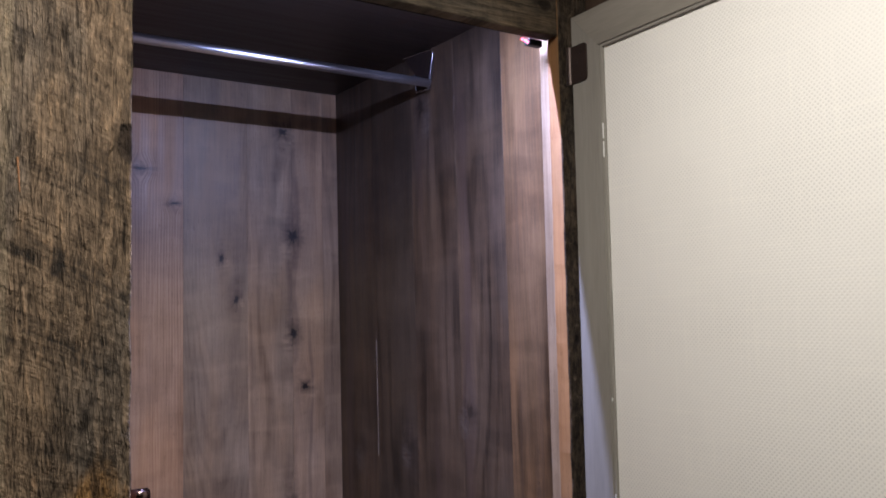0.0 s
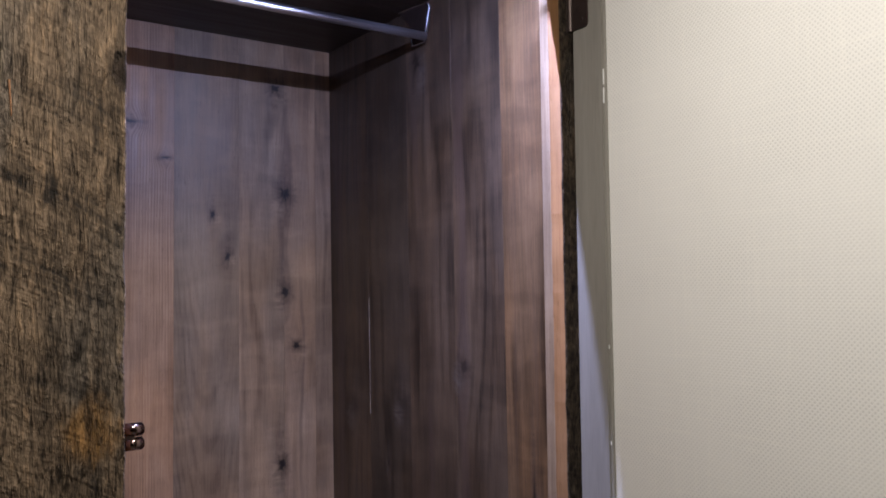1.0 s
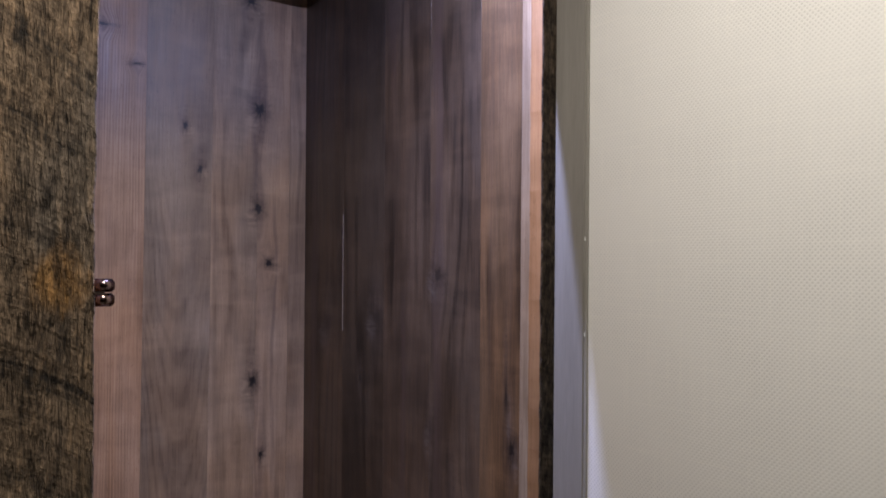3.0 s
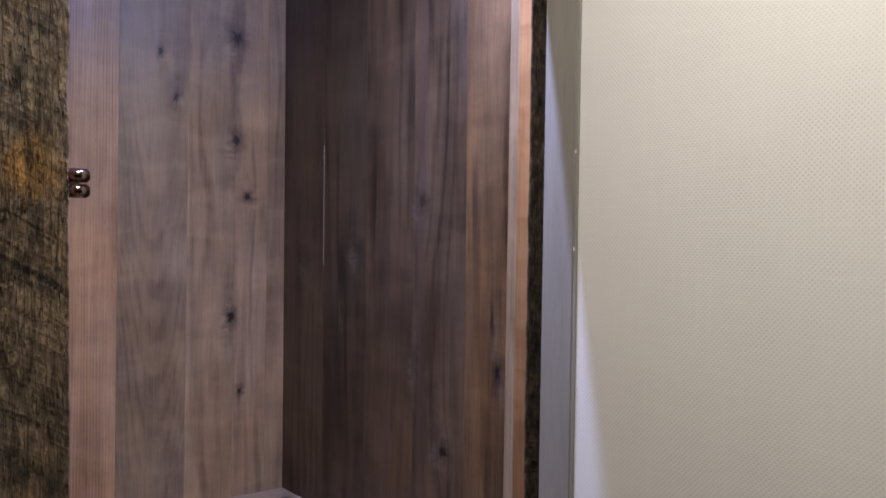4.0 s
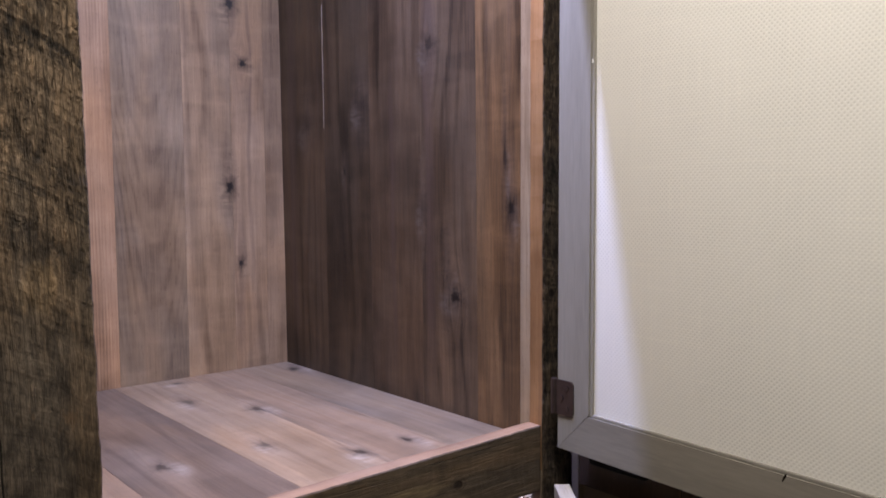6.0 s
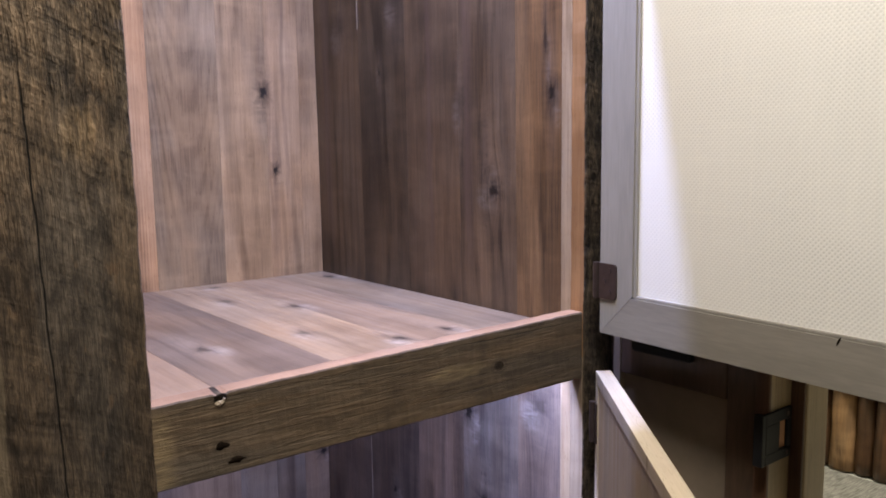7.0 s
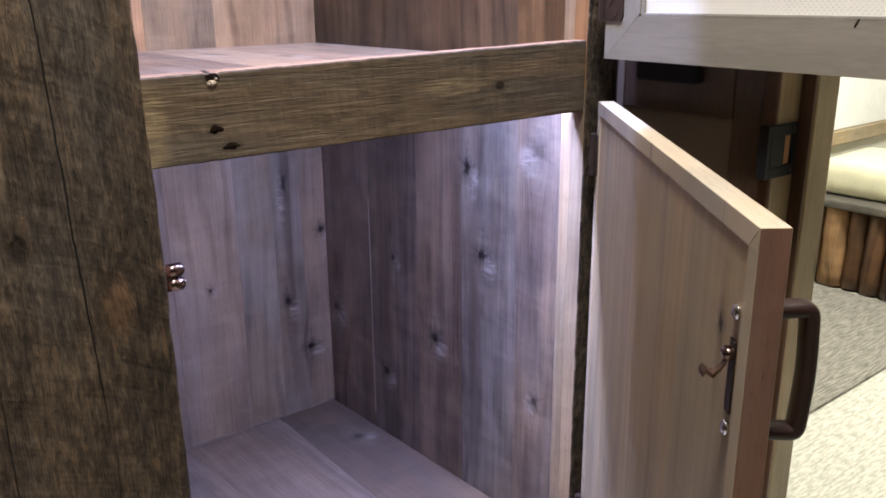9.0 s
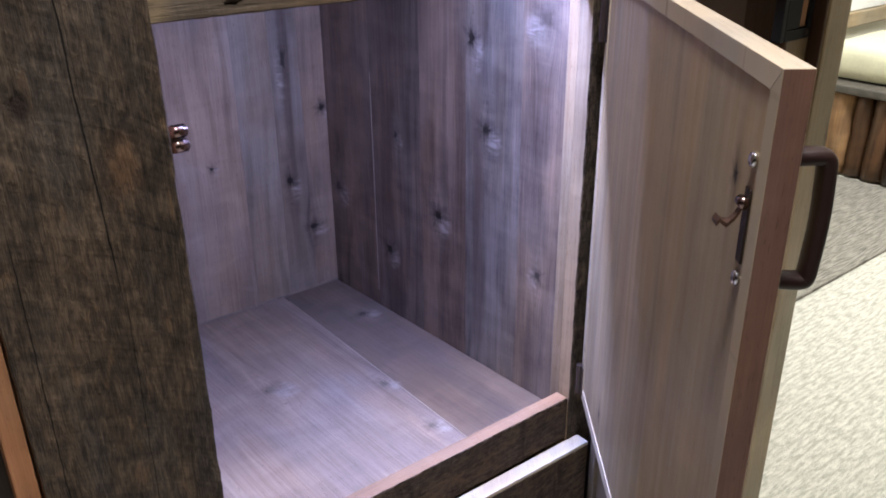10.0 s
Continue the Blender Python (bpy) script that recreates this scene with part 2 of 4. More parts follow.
    c = t.mix(t.math("MULTIPLY", t.math("MAXIMUM", split, t.math("MULTIPLY", fissure, 0.35)), 0.6), c, (0.010, 0.008, 0.007))
    if pale:
        edge = t.math("ADD", u, t.math("MULTIPLY_ADD", t.noise(A(30.0, 14.0, 2.0), 1.0, 3.0), 0.02, -0.01))
        zone = t.math("MULTIPLY", t.ramp(edge, pale[0] + 0.002, pale[0] - 0.002), t.ramp(v, pale[1], pale[1] + 0.08))
        c = t.mix(t.math("MULTIPLY", zone, 0.55), c, t.mix(f, (0.08, 0.062, 0.040), (0.36, 0.29, 0.19)))
    uv = t.join(u, v)
    pit = 0.0
    for ku, kv, a, b in knots:
        d = t.vec("LENGTH", t.vec("MULTIPLY", t.vec("SUBTRACT", uv, (ku, kv, 0)), (1 / a, 1 / b, 0)))
        d = t.math("ADD", d, t.math("MULTIPLY_ADD", chunky, 0.8, -0.4))
        ring = t.math("MULTIPLY", t.ramp(d, 2.2, 0.8), t.math("MULTIPLY_ADD", t.math("SINE", t.math("MULTIPLY", d, 9.0)), 0.3, 0.5))
        c = t.mix(ring, c, (0.045, 0.032, 0.022))
        k = t.ramp(d, 1.1, 0.6)
        c = t.mix(t.math("MULTIPLY", k, 0.85), c, (0.022, 0.015, 0.011))
        pit = t.math("MAXIMUM", pit, k)
    for u0, lean, v0, v1, wide in cracks:
        line = t.math("SUBTRACT", u, t.math("MULTIPLY_ADD", v, lean, u0))
        line = t.math("ADD", line, t.math("MULTIPLY_ADD", t.noise(t.join(t.math("MULTIPLY", v, 19.0), u0), 1.0, 3.0), 0.005, -0.0025))
        k = t.ramp(t.math("ABSOLUTE", line), wide, wide * 0.3)
        k = t.math("MULTIPLY", k, t.math("MULTIPLY", t.ramp(v, v0, v0 + 0.08), t.ramp(v, v1, v1 - 0.08)))
        c = t.mix(k, c, (0.006, 0.005, 0.004))
        pit = t.math("MAXIMUM", pit, k)
    c = t.mix(1.0, c, tint, "MULTIPLY")
    # short torn fibres: dark strokes along the grain beside paler raised ones
    torn = t.noise(B(140.0, 32.0, 40.0), 1.0, 4.0, 0.68, 0.45)
    much = t.ramp(v, smooth_dim_below - 0.25, smooth_dim_below + 0.15, 0.4 * stroke, stroke) if smooth_dim_below else stroke
    for su, sv, a, b, tone in stains:
        d = t.vec("LENGTH", t.vec("MULTIPLY", t.vec("SUBTRACT", t.join(u, v), (su, sv, 0)), (1 / a, 1 / b, 0)))
        d = t.math("ADD", d, t.math("MULTIPLY_ADD", patch, 1.6, -0.8))
        c = t.mix(t.math("MULTIPLY", t.ramp(d, 1.1, 0.3), t.ramp(chunky, 0.3, 0.65, 0.15, 0.75)), c, tone)
    c = t.mix(t.math("MULTIPLY", t.ramp(torn, 0.54, 0.66), much), c, t.mix(1.0, c, (0.22, 0.21, 0.20), "MULTIPLY"))
    c = t.mix(t.math("MULTIPLY", t.ramp(torn, 0.46, 0.34), t.math("MULTIPLY", much, 0.6)), c, t.mix(1.0, c, (1.75, 1.65, 1.5), "MULTIPLY"))
    h = t.math("MULTIPLY_ADD", chunky, 1.1, t.math("MULTIPLY", fibre, 0.5))
    h = t.math("MULTIPLY_ADD", kerf, 0.18, h)
    h = t.math("MULTIPLY_ADD", band, -0.8, h)
    h = t.math("MULTIPLY_ADD", t.math("MAXIMUM", pit, t.math("MAXIMUM", split, t.math("MULTIPLY", fissure, 0.5))), -0.9, h)
    t.bump(t.math("MULTIPLY_ADD", t.math("MULTIPLY", torn, -1.2), much, h), t.ramp(v, smooth_dim_below - 0.25, smooth_dim_below + 0.15, 0.4, 1.0) if smooth_dim_below else 1.0, relief)
    return t.done(c, 0.85, 0.0, 0.2)


def plain(name, colour, rough=0.5, metal=0.0, grain=0.12, scale=60.0, bump=0.15, spec=0.5, stretch=(1, 1, 1)):
    t = Tree(name)
    p, xyz = t.pos()
    q = t.vec("MULTIPLY", p, stretch)
    n = t.noise(q, scale, 4.0, 0.6)
    m = t.noise(q, scale * 0.12, 3.0, 0.5)
    f = t.math("MULTIPLY_ADD", n, 0.5, t.math("MULTIPLY", m, 0.5))
    lo, hi = tuple(c * (1 - grain) for c in colour), tuple(min(1.0, c * (1 + grain)) for c in colour)
    c = t.mix(t.ramp(f, 0.3, 0.7), lo, hi)
    if bump:
        t.bump(n, bump, 0.0006)
    return t.done(c, t.ramp(m, 0.3, 0.7, max(0.05, rough - 0.06), rough + 0.06), metal, spec)


def weave(name):
    """Cream basket-weave sheet: small pits in a diagonal grid, 6 mm apart."""
    t = Tree(name)
    p, xyz = t.pos()
    wob = t.noise(p, 30.0, 2.0)
    k = 2 * math.pi / 0.0060
    a = t.math("SINE", t.math("MULTIPLY_ADD", wob, 0.5, t.math("MULTIPLY", t.math("ADD", xyz[1], xyz[2]), k)))
    b = t.math("SINE", t.math("MULTIPLY_ADD", wob, -0.5, t.math("MULTIPLY", t.math("SUBTRACT", xyz[1], xyz[2]), k)))
    h = t.math("MULTIPLY", t.math("MULTIPLY_ADD", a, 0.5, 0.5), t.math("MULTIPLY_ADD", b, 0.5, 0.5))
    slub = t.noise(t.vec("MULTIPLY", p, (1, 2, 60)), 4.0, 3.0, 0.6)
    slub2 = t.noise(t.vec("MULTIPLY", p, (1, 60, 2)), 4.0, 3.0, 0.6)
    faint = t.ramp(t.noise(p, 7.0, 2.0), 0.35, 0.65, 0.20, 1.0)
    c = t.mix(t.math("MULTIPLY", t.ramp(h, 0.22, 0.80), faint), (0.76, 0.735, 0.685), (0.640, 0.617, 0.575))
    s = t.math("MULTIPLY", t.math("ADD", t.ramp(slub, 0.5, 0.75), t.ramp(slub2, 0.5, 0.75)), 0.35)
    c = t.mix(s, c, (0.82, 0.79, 0.72))
    t.bump(h, 0.2, -0.0008)
    return t.done(c, 0.55, 0.0, 0.35)


def carpet(name, dark, light, streak):
    t = Tree(name)
    p, xyz = t.pos()
    a = t.noise(t.vec("MULTIPLY", p, streak), 1.0, 4.0, 0.65)
    b = t.noise(p, 420.0, 2.0, 0.6)
    f = t.math("MULTIPLY_ADD", t.ramp(a, 0.32, 0.68), 0.75, t.math("MULTIPLY", t.ramp(b, 0.3, 0.7), 0.25))
    t.bump(t.math("ADD", a, b), 0.8, 0.003)
    return t.done(t.mix(f, dark, light), 0.95, 0.0, 0.1)


# ---- materials ----
BACK_UP = [(0.545, 1.960, 0.0060, 0.0084), (0.576, 1.876, 0.0060, 0.0096), (0.701, 2.009, 0.0132, 0.0168), (0.700, 1.804, 0.0096, 0.0120),
           (0.725, 1.692, 0.0108, 0.0096), (0.693, 1.450, 0.0096, 0.0144), (0.713, 1.299, 0.0060, 0.0108), (0.678, 2.229, 0.0120, 0.0108)]
BACK_LOW = [(0.712, 0.555, 0.0091, 0.0143), (0.799, 0.699, 0.0091, 0.0091), (0.759, 0.439, 0.0130, 0.0091), (0.719, 0.81, 0.0065, 0.0286, 0.8), (0.543, 0.618, 0.0052, 0.0052)]
SIDE_UP = [(1.162, 1.674, 0.012, 0.014, 0.6), (1.103, 1.273, 0.014, 0.010), (1.538, 1.569, 0.013, 0.015, 0.25), (1.355, 1.592, 0.013, 0.014, 0.3),
           (0.978, 1.418, 0.007, 0.016), (1.182, 1.414, 0.007, 0.016, 0.2), (1.410, 1.476, 0.004, 0.008), (1.294, 2.226, 0.012, 0.020, 0.7),
           (1.482, 1.755, 0.003, 0.005), (0.990, 1.492, 0.004, 0.022, 0.7), (1.120, 1.300, 0.010, 0.018, 0.15)]
SIDE_LOW = [(1.424, 0.444, 0.0117, 0.0130), (1.390, 0.692, 0.0078, 0.0078), (1.609, 0.528, 0.0143, 0.0130, 0.8), (1.169, 0.902, 0.0104, 0.0156),
            (1.132, 0.760, 0.0130, 0.0130), (1.263, 0.567, 0.0130, 0.0117), (1.002, 0.541, 0.0091, 0.0091, 0.8), (1.001, 0.952, 0.0156, 0.0130, 0.35)]
FLOOR_K = [(0.756, 1.454, 0.012, 0.010, 0.8), (0.464, 1.316, 0.016, 0.014, 0.35), (0.633, 1.200, 0.008, 0.011, 0.5), (0.619, 1.040, 0.009, 0.010, 0.4)]
SHELF_K = [(0.519, 1.461, 0.010, 0.018, 0.7), (0.585, 1.344, 0.010, 0.016, 0.7), (0.504, 1.160, 0.008, 0.014, 0.6), (0.357, 1.164, 0.010, 0.016, 0.7),
           (0.588, 1.046, 0.010, 0.014, 0.8), (0.670, 1.050, 0.008, 0.014, 0.8), (0.559, 1.601, 0.010, 0.008, 0.9), (0.786, 1.567, 0.010, 0.014, 0.9)]
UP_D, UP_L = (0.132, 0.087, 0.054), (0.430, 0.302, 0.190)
M_BACK_UP = plank_wood("planed_wood_back", 0, 2, UP_D, UP_L, [k for k in BACK_UP if k[0] > 0.6], bands=[(0.700, 0.013, 1.72, 2.32), (0.712, 0.010, 1.05, 1.50), (0.735, 0.006, 1.2, 1.9)], soft=0.5, band_strength=0.7, contrast=0.85)
M_BACK_FIG = plank_wood("figured_wood_back", 0, 2, UP_D, UP_L, [k for k in BACK_UP if k[0] < 0.6], 0.42, -0.25, soft=0.4, arch=(0.540, 85.0, 0.085), contrast=0.8)
M_BACK_RED = plank_wood("straight_grained_wood_back", 0, 2, (0.165, 0.096, 0.055), (0.440, 0.286, 0.176), [(0.385, 2.130, 0.016, 0.004), (0.452, 2.066, 0.012, 0.003)], 0.42, 0.8, rows=1150.0, swing=30.0)
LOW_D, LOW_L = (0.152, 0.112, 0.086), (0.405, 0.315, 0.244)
M_BACK_LOW = plank_wood("planed_wood_back_low", 0, 2, LOW_D, LOW_L, BACK_LOW, bands=[(0.722, 0.016, 0.3, 1.05), (0.757, 0.008, 0.3, 0.62)], contrast=0.8, sheen_tone=(0.50, 0.43, 0.39), soft=0.6)
# upper side: same wood toned darker, its grazing light put into the colour
M_SIDE_UP = plank_wood("planed_wood_side_shaded", 1, 2, (0.022, 0.0155, 0.011), (0.118, 0.084, 0.056), SIDE_UP, 0.40, 0.8, bands=[(1.165, 0.018, 1.1, 2.3), (1.265, 0.010, 1.1, 1.7), (1.30, 0.014, 1.9, 2.32), (1.60, 0.02, 1.1, 2.2)], halo_tone=(0.130, 0.098, 0.080), sheen_tone=(0.15, 0.125, 0.11))
# lower side: darker copy of the back wood, dimmer grazing light in its colour
M_SIDE_LOW = plank_wood("planed_wood_side_low_shaded", 1, 2, (0.064, 0.048, 0.040), (0.272, 0.212, 0.172), SIDE_LOW, 0.42, 0.8, bands=[(1.150, 0.022, 0.3, 1.05), (1.42, 0.03, 0.3, 1.0)], halo_tone=(0.330, 0.270, 0.240), sheen_tone=(0.45, 0.40, 0.38))
M_FLOOR = plank_wood("planed_wood_floor", 0, 1, (0.140, 0.106, 0.088), (0.365, 0.290, 0.242), FLOOR_K, 0.36, 0.6, halo_tone=(0.34, 0.27, 0.23), contrast=0.7, sheen_tone=(0.48, 0.43, 0.41))
M_SHELF = plank_wood("planed_wood_shelf", 0, 1, (0.140, 0.104, 0.074), (0.380, 0.292, 0.208), SHELF_K, 0.36, contrast=0.7, sheen_tone=(0.56, 0.47, 0.40), halo_tone=(0.38, 0.30, 0.24))
M_BATTEN = plank_wood("sapwood", 1, 2, (0.20, 0.145, 0.095), (0.38, 0.29, 0.20), [], 0.35)
M_SAWN = plank_wood("fresh_sawn_edge", 1, 2, (0.21, 0.105, 0.042), (0.38, 0.205, 0.090), [], 0.6)
M_SAWN_TOP = plank_wood("fresh_sawn_edge_lengthwise", 1, 0, (0.20, 0.115, 0.068), (0.36, 0.225, 0.145), [], 0.6, soft=0.5)
M_GLUE = plain("dried_glue", (0.30, 0.25, 0.20), 0.4, 0, 0.1)
M_STRIP = plank_wood("orange_sawn_strip", 0, 2, (0.27, 0.120, 0.050), (0.46, 0.225, 0.105), [], 0.6)
M_DARK_PLY = plain("near_black_board", (0.022, 0.014, 0.010), 0.45, 0, 0.35, 40, 0.2, 0.35, (1, 14, 1))
M_STILE = barn_wood("barn_board_upright", 0, 2, 0.52, [(0.188, 2.030, 0.010, 0.020), (0.079, 0.970, 0.008, 0.014)],
                    [(0.160, -0.036, 0.74, 1.46, 0.0012), (0.046, 0.0, 0.50, 0.90, 0.0008), (0.120, 0.020, 0.3, 0.8, 0.0006)], (0.079, 0.98), (1.0, 0.965, 0.965), 0.7, 0.92, 1.0, 0.008, 0.9, 1.45, [(0.160, 1.672, 0.030, 0.035, (0.34, 0.17, 0.045)), (0.140, 2.20, 0.018, 0.07, (0.22, 0.135, 0.075)), (0.152, 1.36, 0.022, 0.030, (0.20, 0.135, 0.075)), (0.155, 0.90, 0.022, 0.035, (0.15, 0.085, 0.045))])
M_STILE_R = barn_wood("barn_board_hinge_side", 0, 2, 0.3, [(0.806, 1.803, 0.004, 0.006), (0.806, 1.30, 0.005, 0.007)], (), None, (0.55, 0.55, 0.58))
M_RAIL = barn_wood("barn_board_crosswise", 2, 0, 0.1, [(1.070, 0.634, 0.006, 0.008), (1.056, 0.266, 0.0032, 0.0055), (1.038, 0.281, 0.0032, 0.0065), (1.113, 0.266, 0.006, 0.009)], (), None, (0.70, 0.675, 0.665), 0.32, 0.40, 0.3, 0.0009, 0.12, None, [(1.05, 0.205, 0.06, 0.022, (0.26, 0.19, 0.105)), (1.075, 0.56, 0.012, 0.06, (0.22, 0.165, 0.095))])
M_RAIL_TOP = barn_wood("barn_board_top", 2, 0, 0.1, [(2.285, 0.765, 0.008, 0.012)], (), None, (0.8, 0.8, 0.8), 0.45, 0.62, 0.3, 0.003, 0.3)
# dark tint puts the shade on the drawer front into the board's colour
M_LOW_RAIL = barn_wood("barn_board_low_shaded", 2, 0, 0.1, (), (), None, (0.45, 0.40, 0.38))
M_GREY = plain("grey_washed_wood", (0.240, 0.222, 0.192), 0.5, 0, 0.12, 60, 0.10, 0.4, (5, 5, 0.4))
M_GREY_RAIL = plain("grey_washed_wood_crosswise", (0.230, 0.208, 0.176), 0.5, 0, 0.12, 60, 0.10, 0.4, (5, 0.4, 5))
M_WEAVE = weave("cream_basket_weave")
M_CAULK = plain("white_sealant", (0.78, 0.77, 0.74), 0.3, 0, 0.05)
M_METAL_BROWN = plain("brown_bronze_metal", (0.060, 0.042, 0.036), 0.42, 0.6, 0.2)
M_HANDLE = plain("dark_brown_plastic", (0.026, 0.012, 0.010), 0.38, 0, 0.12, 60, 0.05, 0.3)
M_CHROME = plain("polished_steel", (0.72, 0.72, 0.75), 0.16, 1.0, 0.05, 60, 0.0)
M_ROD = plain("brushed_aluminium", (0.74, 0.74, 0.78), 0.34, 1.0, 0.06, 80, 0.05)
M_COPPER = plain("bronze_plated_catch", (0.22, 0.15, 0.135), 0.20, 1.0, 0.1, 60, 0.0)
M_LATCH = plain("browned_latch_metal", (0.16, 0.095, 0.07), 0.35, 0.8, 0.2)
M_BLACK = plain("black_plastic", (0.008, 0.008, 0.009), 0.55, 0, 0.1, 60, 0.05, 0.2)
M_DOOR_FACE = plank_wood("pale_knotty_door", 0, 2, (0.240, 0.176, 0.108), (0.520, 0.405, 0.254), [(0.639, 0.945, 0.005, 0.011), (1.033, 0.45, 0.004, 0.012)], 0.42, 0.5, bands=[(0.954, 0.030, 0.2, 1.3), (0.811, 0.010, 0.2, 1.3), (1.105, 0.018, 0.2, 1.3)], band_strength=0.35, contrast=0.5, turn=51.0, soft=0.3)
M_DOOR_EDGE = plank_wood("pale_door_edging", 1, 2, (0.36, 0.280, 0.190), (0.54, 0.46, 0.330), [], 0.5, 0.4, contrast=0.6, turn=51.0, soft=0.5)
M_DOOR_TOP = plank_wood("pale_door_edging_lengthwise", 1, 0, (0.36, 0.295, 0.220), (0.57, 0.505, 0.395), [], 0.5, 0.4, contrast=0.7, turn=51.0, soft=0.4)
M_DOOR_RED = plank_wood("red_door_edge", 1, 2, (0.185, 0.092, 0.066), (0.310, 0.175, 0.132), [], 0.55, 0.5, turn=51.0, soft=0.5)
M_BROWN = plain("dark_brown_panelling", (0.070, 0.045, 0.032), 0.38, 0, 0.3, 26, 0.1, 0.5, (6, 6, 1))
M_TAUPE = plain("brown_taupe_panel", (0.19, 0.150, 0.112), 0.5, 0, 0.14, 26, 0.1)
M_PINE = plank_wood("pine_jamb", 0, 2, (0.19, 0.142, 0.084), (0.34, 0.27, 0.17), [(0.935, 0.84, 0.004, 0.008)], 0.45, 0.4)
M_PINE_DARK = plank_wood("brown_bead_shaded_stop", 1, 2, (0.045, 0.022, 0.014), (0.10, 0.052, 0.030), [], 0.4, 0.4)
M_WALL = plain("cream_wall_paint", (0.74, 0.70, 0.56), 0.7, 0, 0.05, 90, 0.2)
M_CEIL = plain("white_ceiling", (0.78, 0.77, 0.74), 0.7, 0, 0.05, 90, 0.2)
M_CARPET = carpet("pale_carpet", (0.33, 0.312, 0.26), (0.66, 0.635, 0.545), (26, 120, 1))
M_RUG = carpet("grey_brown_rug", (0.10, 0.092, 0.078), (0.36, 0.335, 0.285), (16, 190, 1))
M_NEXT = plain("next_room_paint", (0.80, 0.78, 0.68), 0.7, 0, 0.05, 90, 0.2)
M_CUSHION = plain("cream_cushion", (0.66, 0.63, 0.45), 0.85, 0, 0.08, 120, 0.3)
M_WHITE_BOARD = plain("plain_white_board", (0.80, 0.80, 0.78), 0.85, 0, 0.05, 60, 0.3)
M_LOG = plank_wood("stripped_log", 1, 2, (0.12, 0.062, 0.028), (0.40, 0.235, 0.110), [], 0.45, 1.3)
M_LOG_DARK = plank_wood("bark_log", 1, 2, (0.035, 0.022, 0.014), (0.13, 0.080, 0.048), [], 0.6, 1.3)
M_BED_TOP = plain("dark_bench_top", (0.10, 0.088, 0.072), 0.6, 0, 0.3, 30, 0.2)
M_OAK = plank_wood("light_oak_ledge", 2, 0, (0.30, 0.235, 0.145), (0.46, 0.375, 0.25), [], 0.5, 0.5)


def glow(name, colour, strength):
    t = Tree(name)
    t.put(t.bsdf, "Emission Color", (*colour, 1))
    t.put(t.bsdf, "Emission Strength", strength)
    return t.done(colour, 0.4)


# near-black lumps: shade inside the pit, nail holes and dent put into colour
M_PIT = plain("dark_hollow_tone", (0.010, 0.007, 0.005), 0.95, 0, 0.3, 300, 0.4, 0.0)
M_LINEN_CHIP = plain("raw_splintered_wood", (0.48, 0.38, 0.28), 0.7, 0, 0.2)
M_RED = glow("red_indicator", (1.0, 0.05, 0.06), 3.0)

# ---- mesh helpers ----


def part(name, bm, material, parent=None, label="", smooth=False):
    me = bpy.data.meshes.new(name)
    bm.normal_update()
    bm.to_mesh(me)
    bm.free()
    for m in material if isinstance(material, (list, tuple)) else [material]:
        me.materials.append(m)
    if smooth:
        for f in me.polygons:
            f.use_smooth = True
    ob = new(name, me)
    if parent:
        ob.parent = parent
    if label:
        tagged(ob, label)
    return ob


def thing(name, label, category, group="", kind=""):
    return tagged(new(name), label, category, group, kind)


def box(lo, hi, bevel=0.0, segments=2, bm=None):
    bm = bm or bmesh.new()
    lo, hi = Vector(lo), Vector(hi)
    made = bmesh.ops.create_cube(bm, size=1.0, matrix=Matrix.LocRotScale((lo + hi) / 2, None, hi - lo))
    if bevel:
        edges = list({e for v in made["verts"] for e in v.link_edges})
        bmesh.ops.bevel(bm, geom=edges, offset=bevel, segments=segments, affect="EDGES", profile=0.6)
    return bm


def tube(a, b, r, n=24, bm=None, r2=None):
    bm = bm or bmesh.new()
    a, b = Vector(a), Vector(b)
    m = Matrix.Translation((a + b) / 2) @ (b - a).to_track_quat("Z", "Y").to_matrix().to_4x4()
    bmesh.ops.create_cone(bm, cap_ends=True, segments=n, radius1=r, radius2=r if r2 is None else r2, depth=(b - a).length, matrix=m)
    return bm


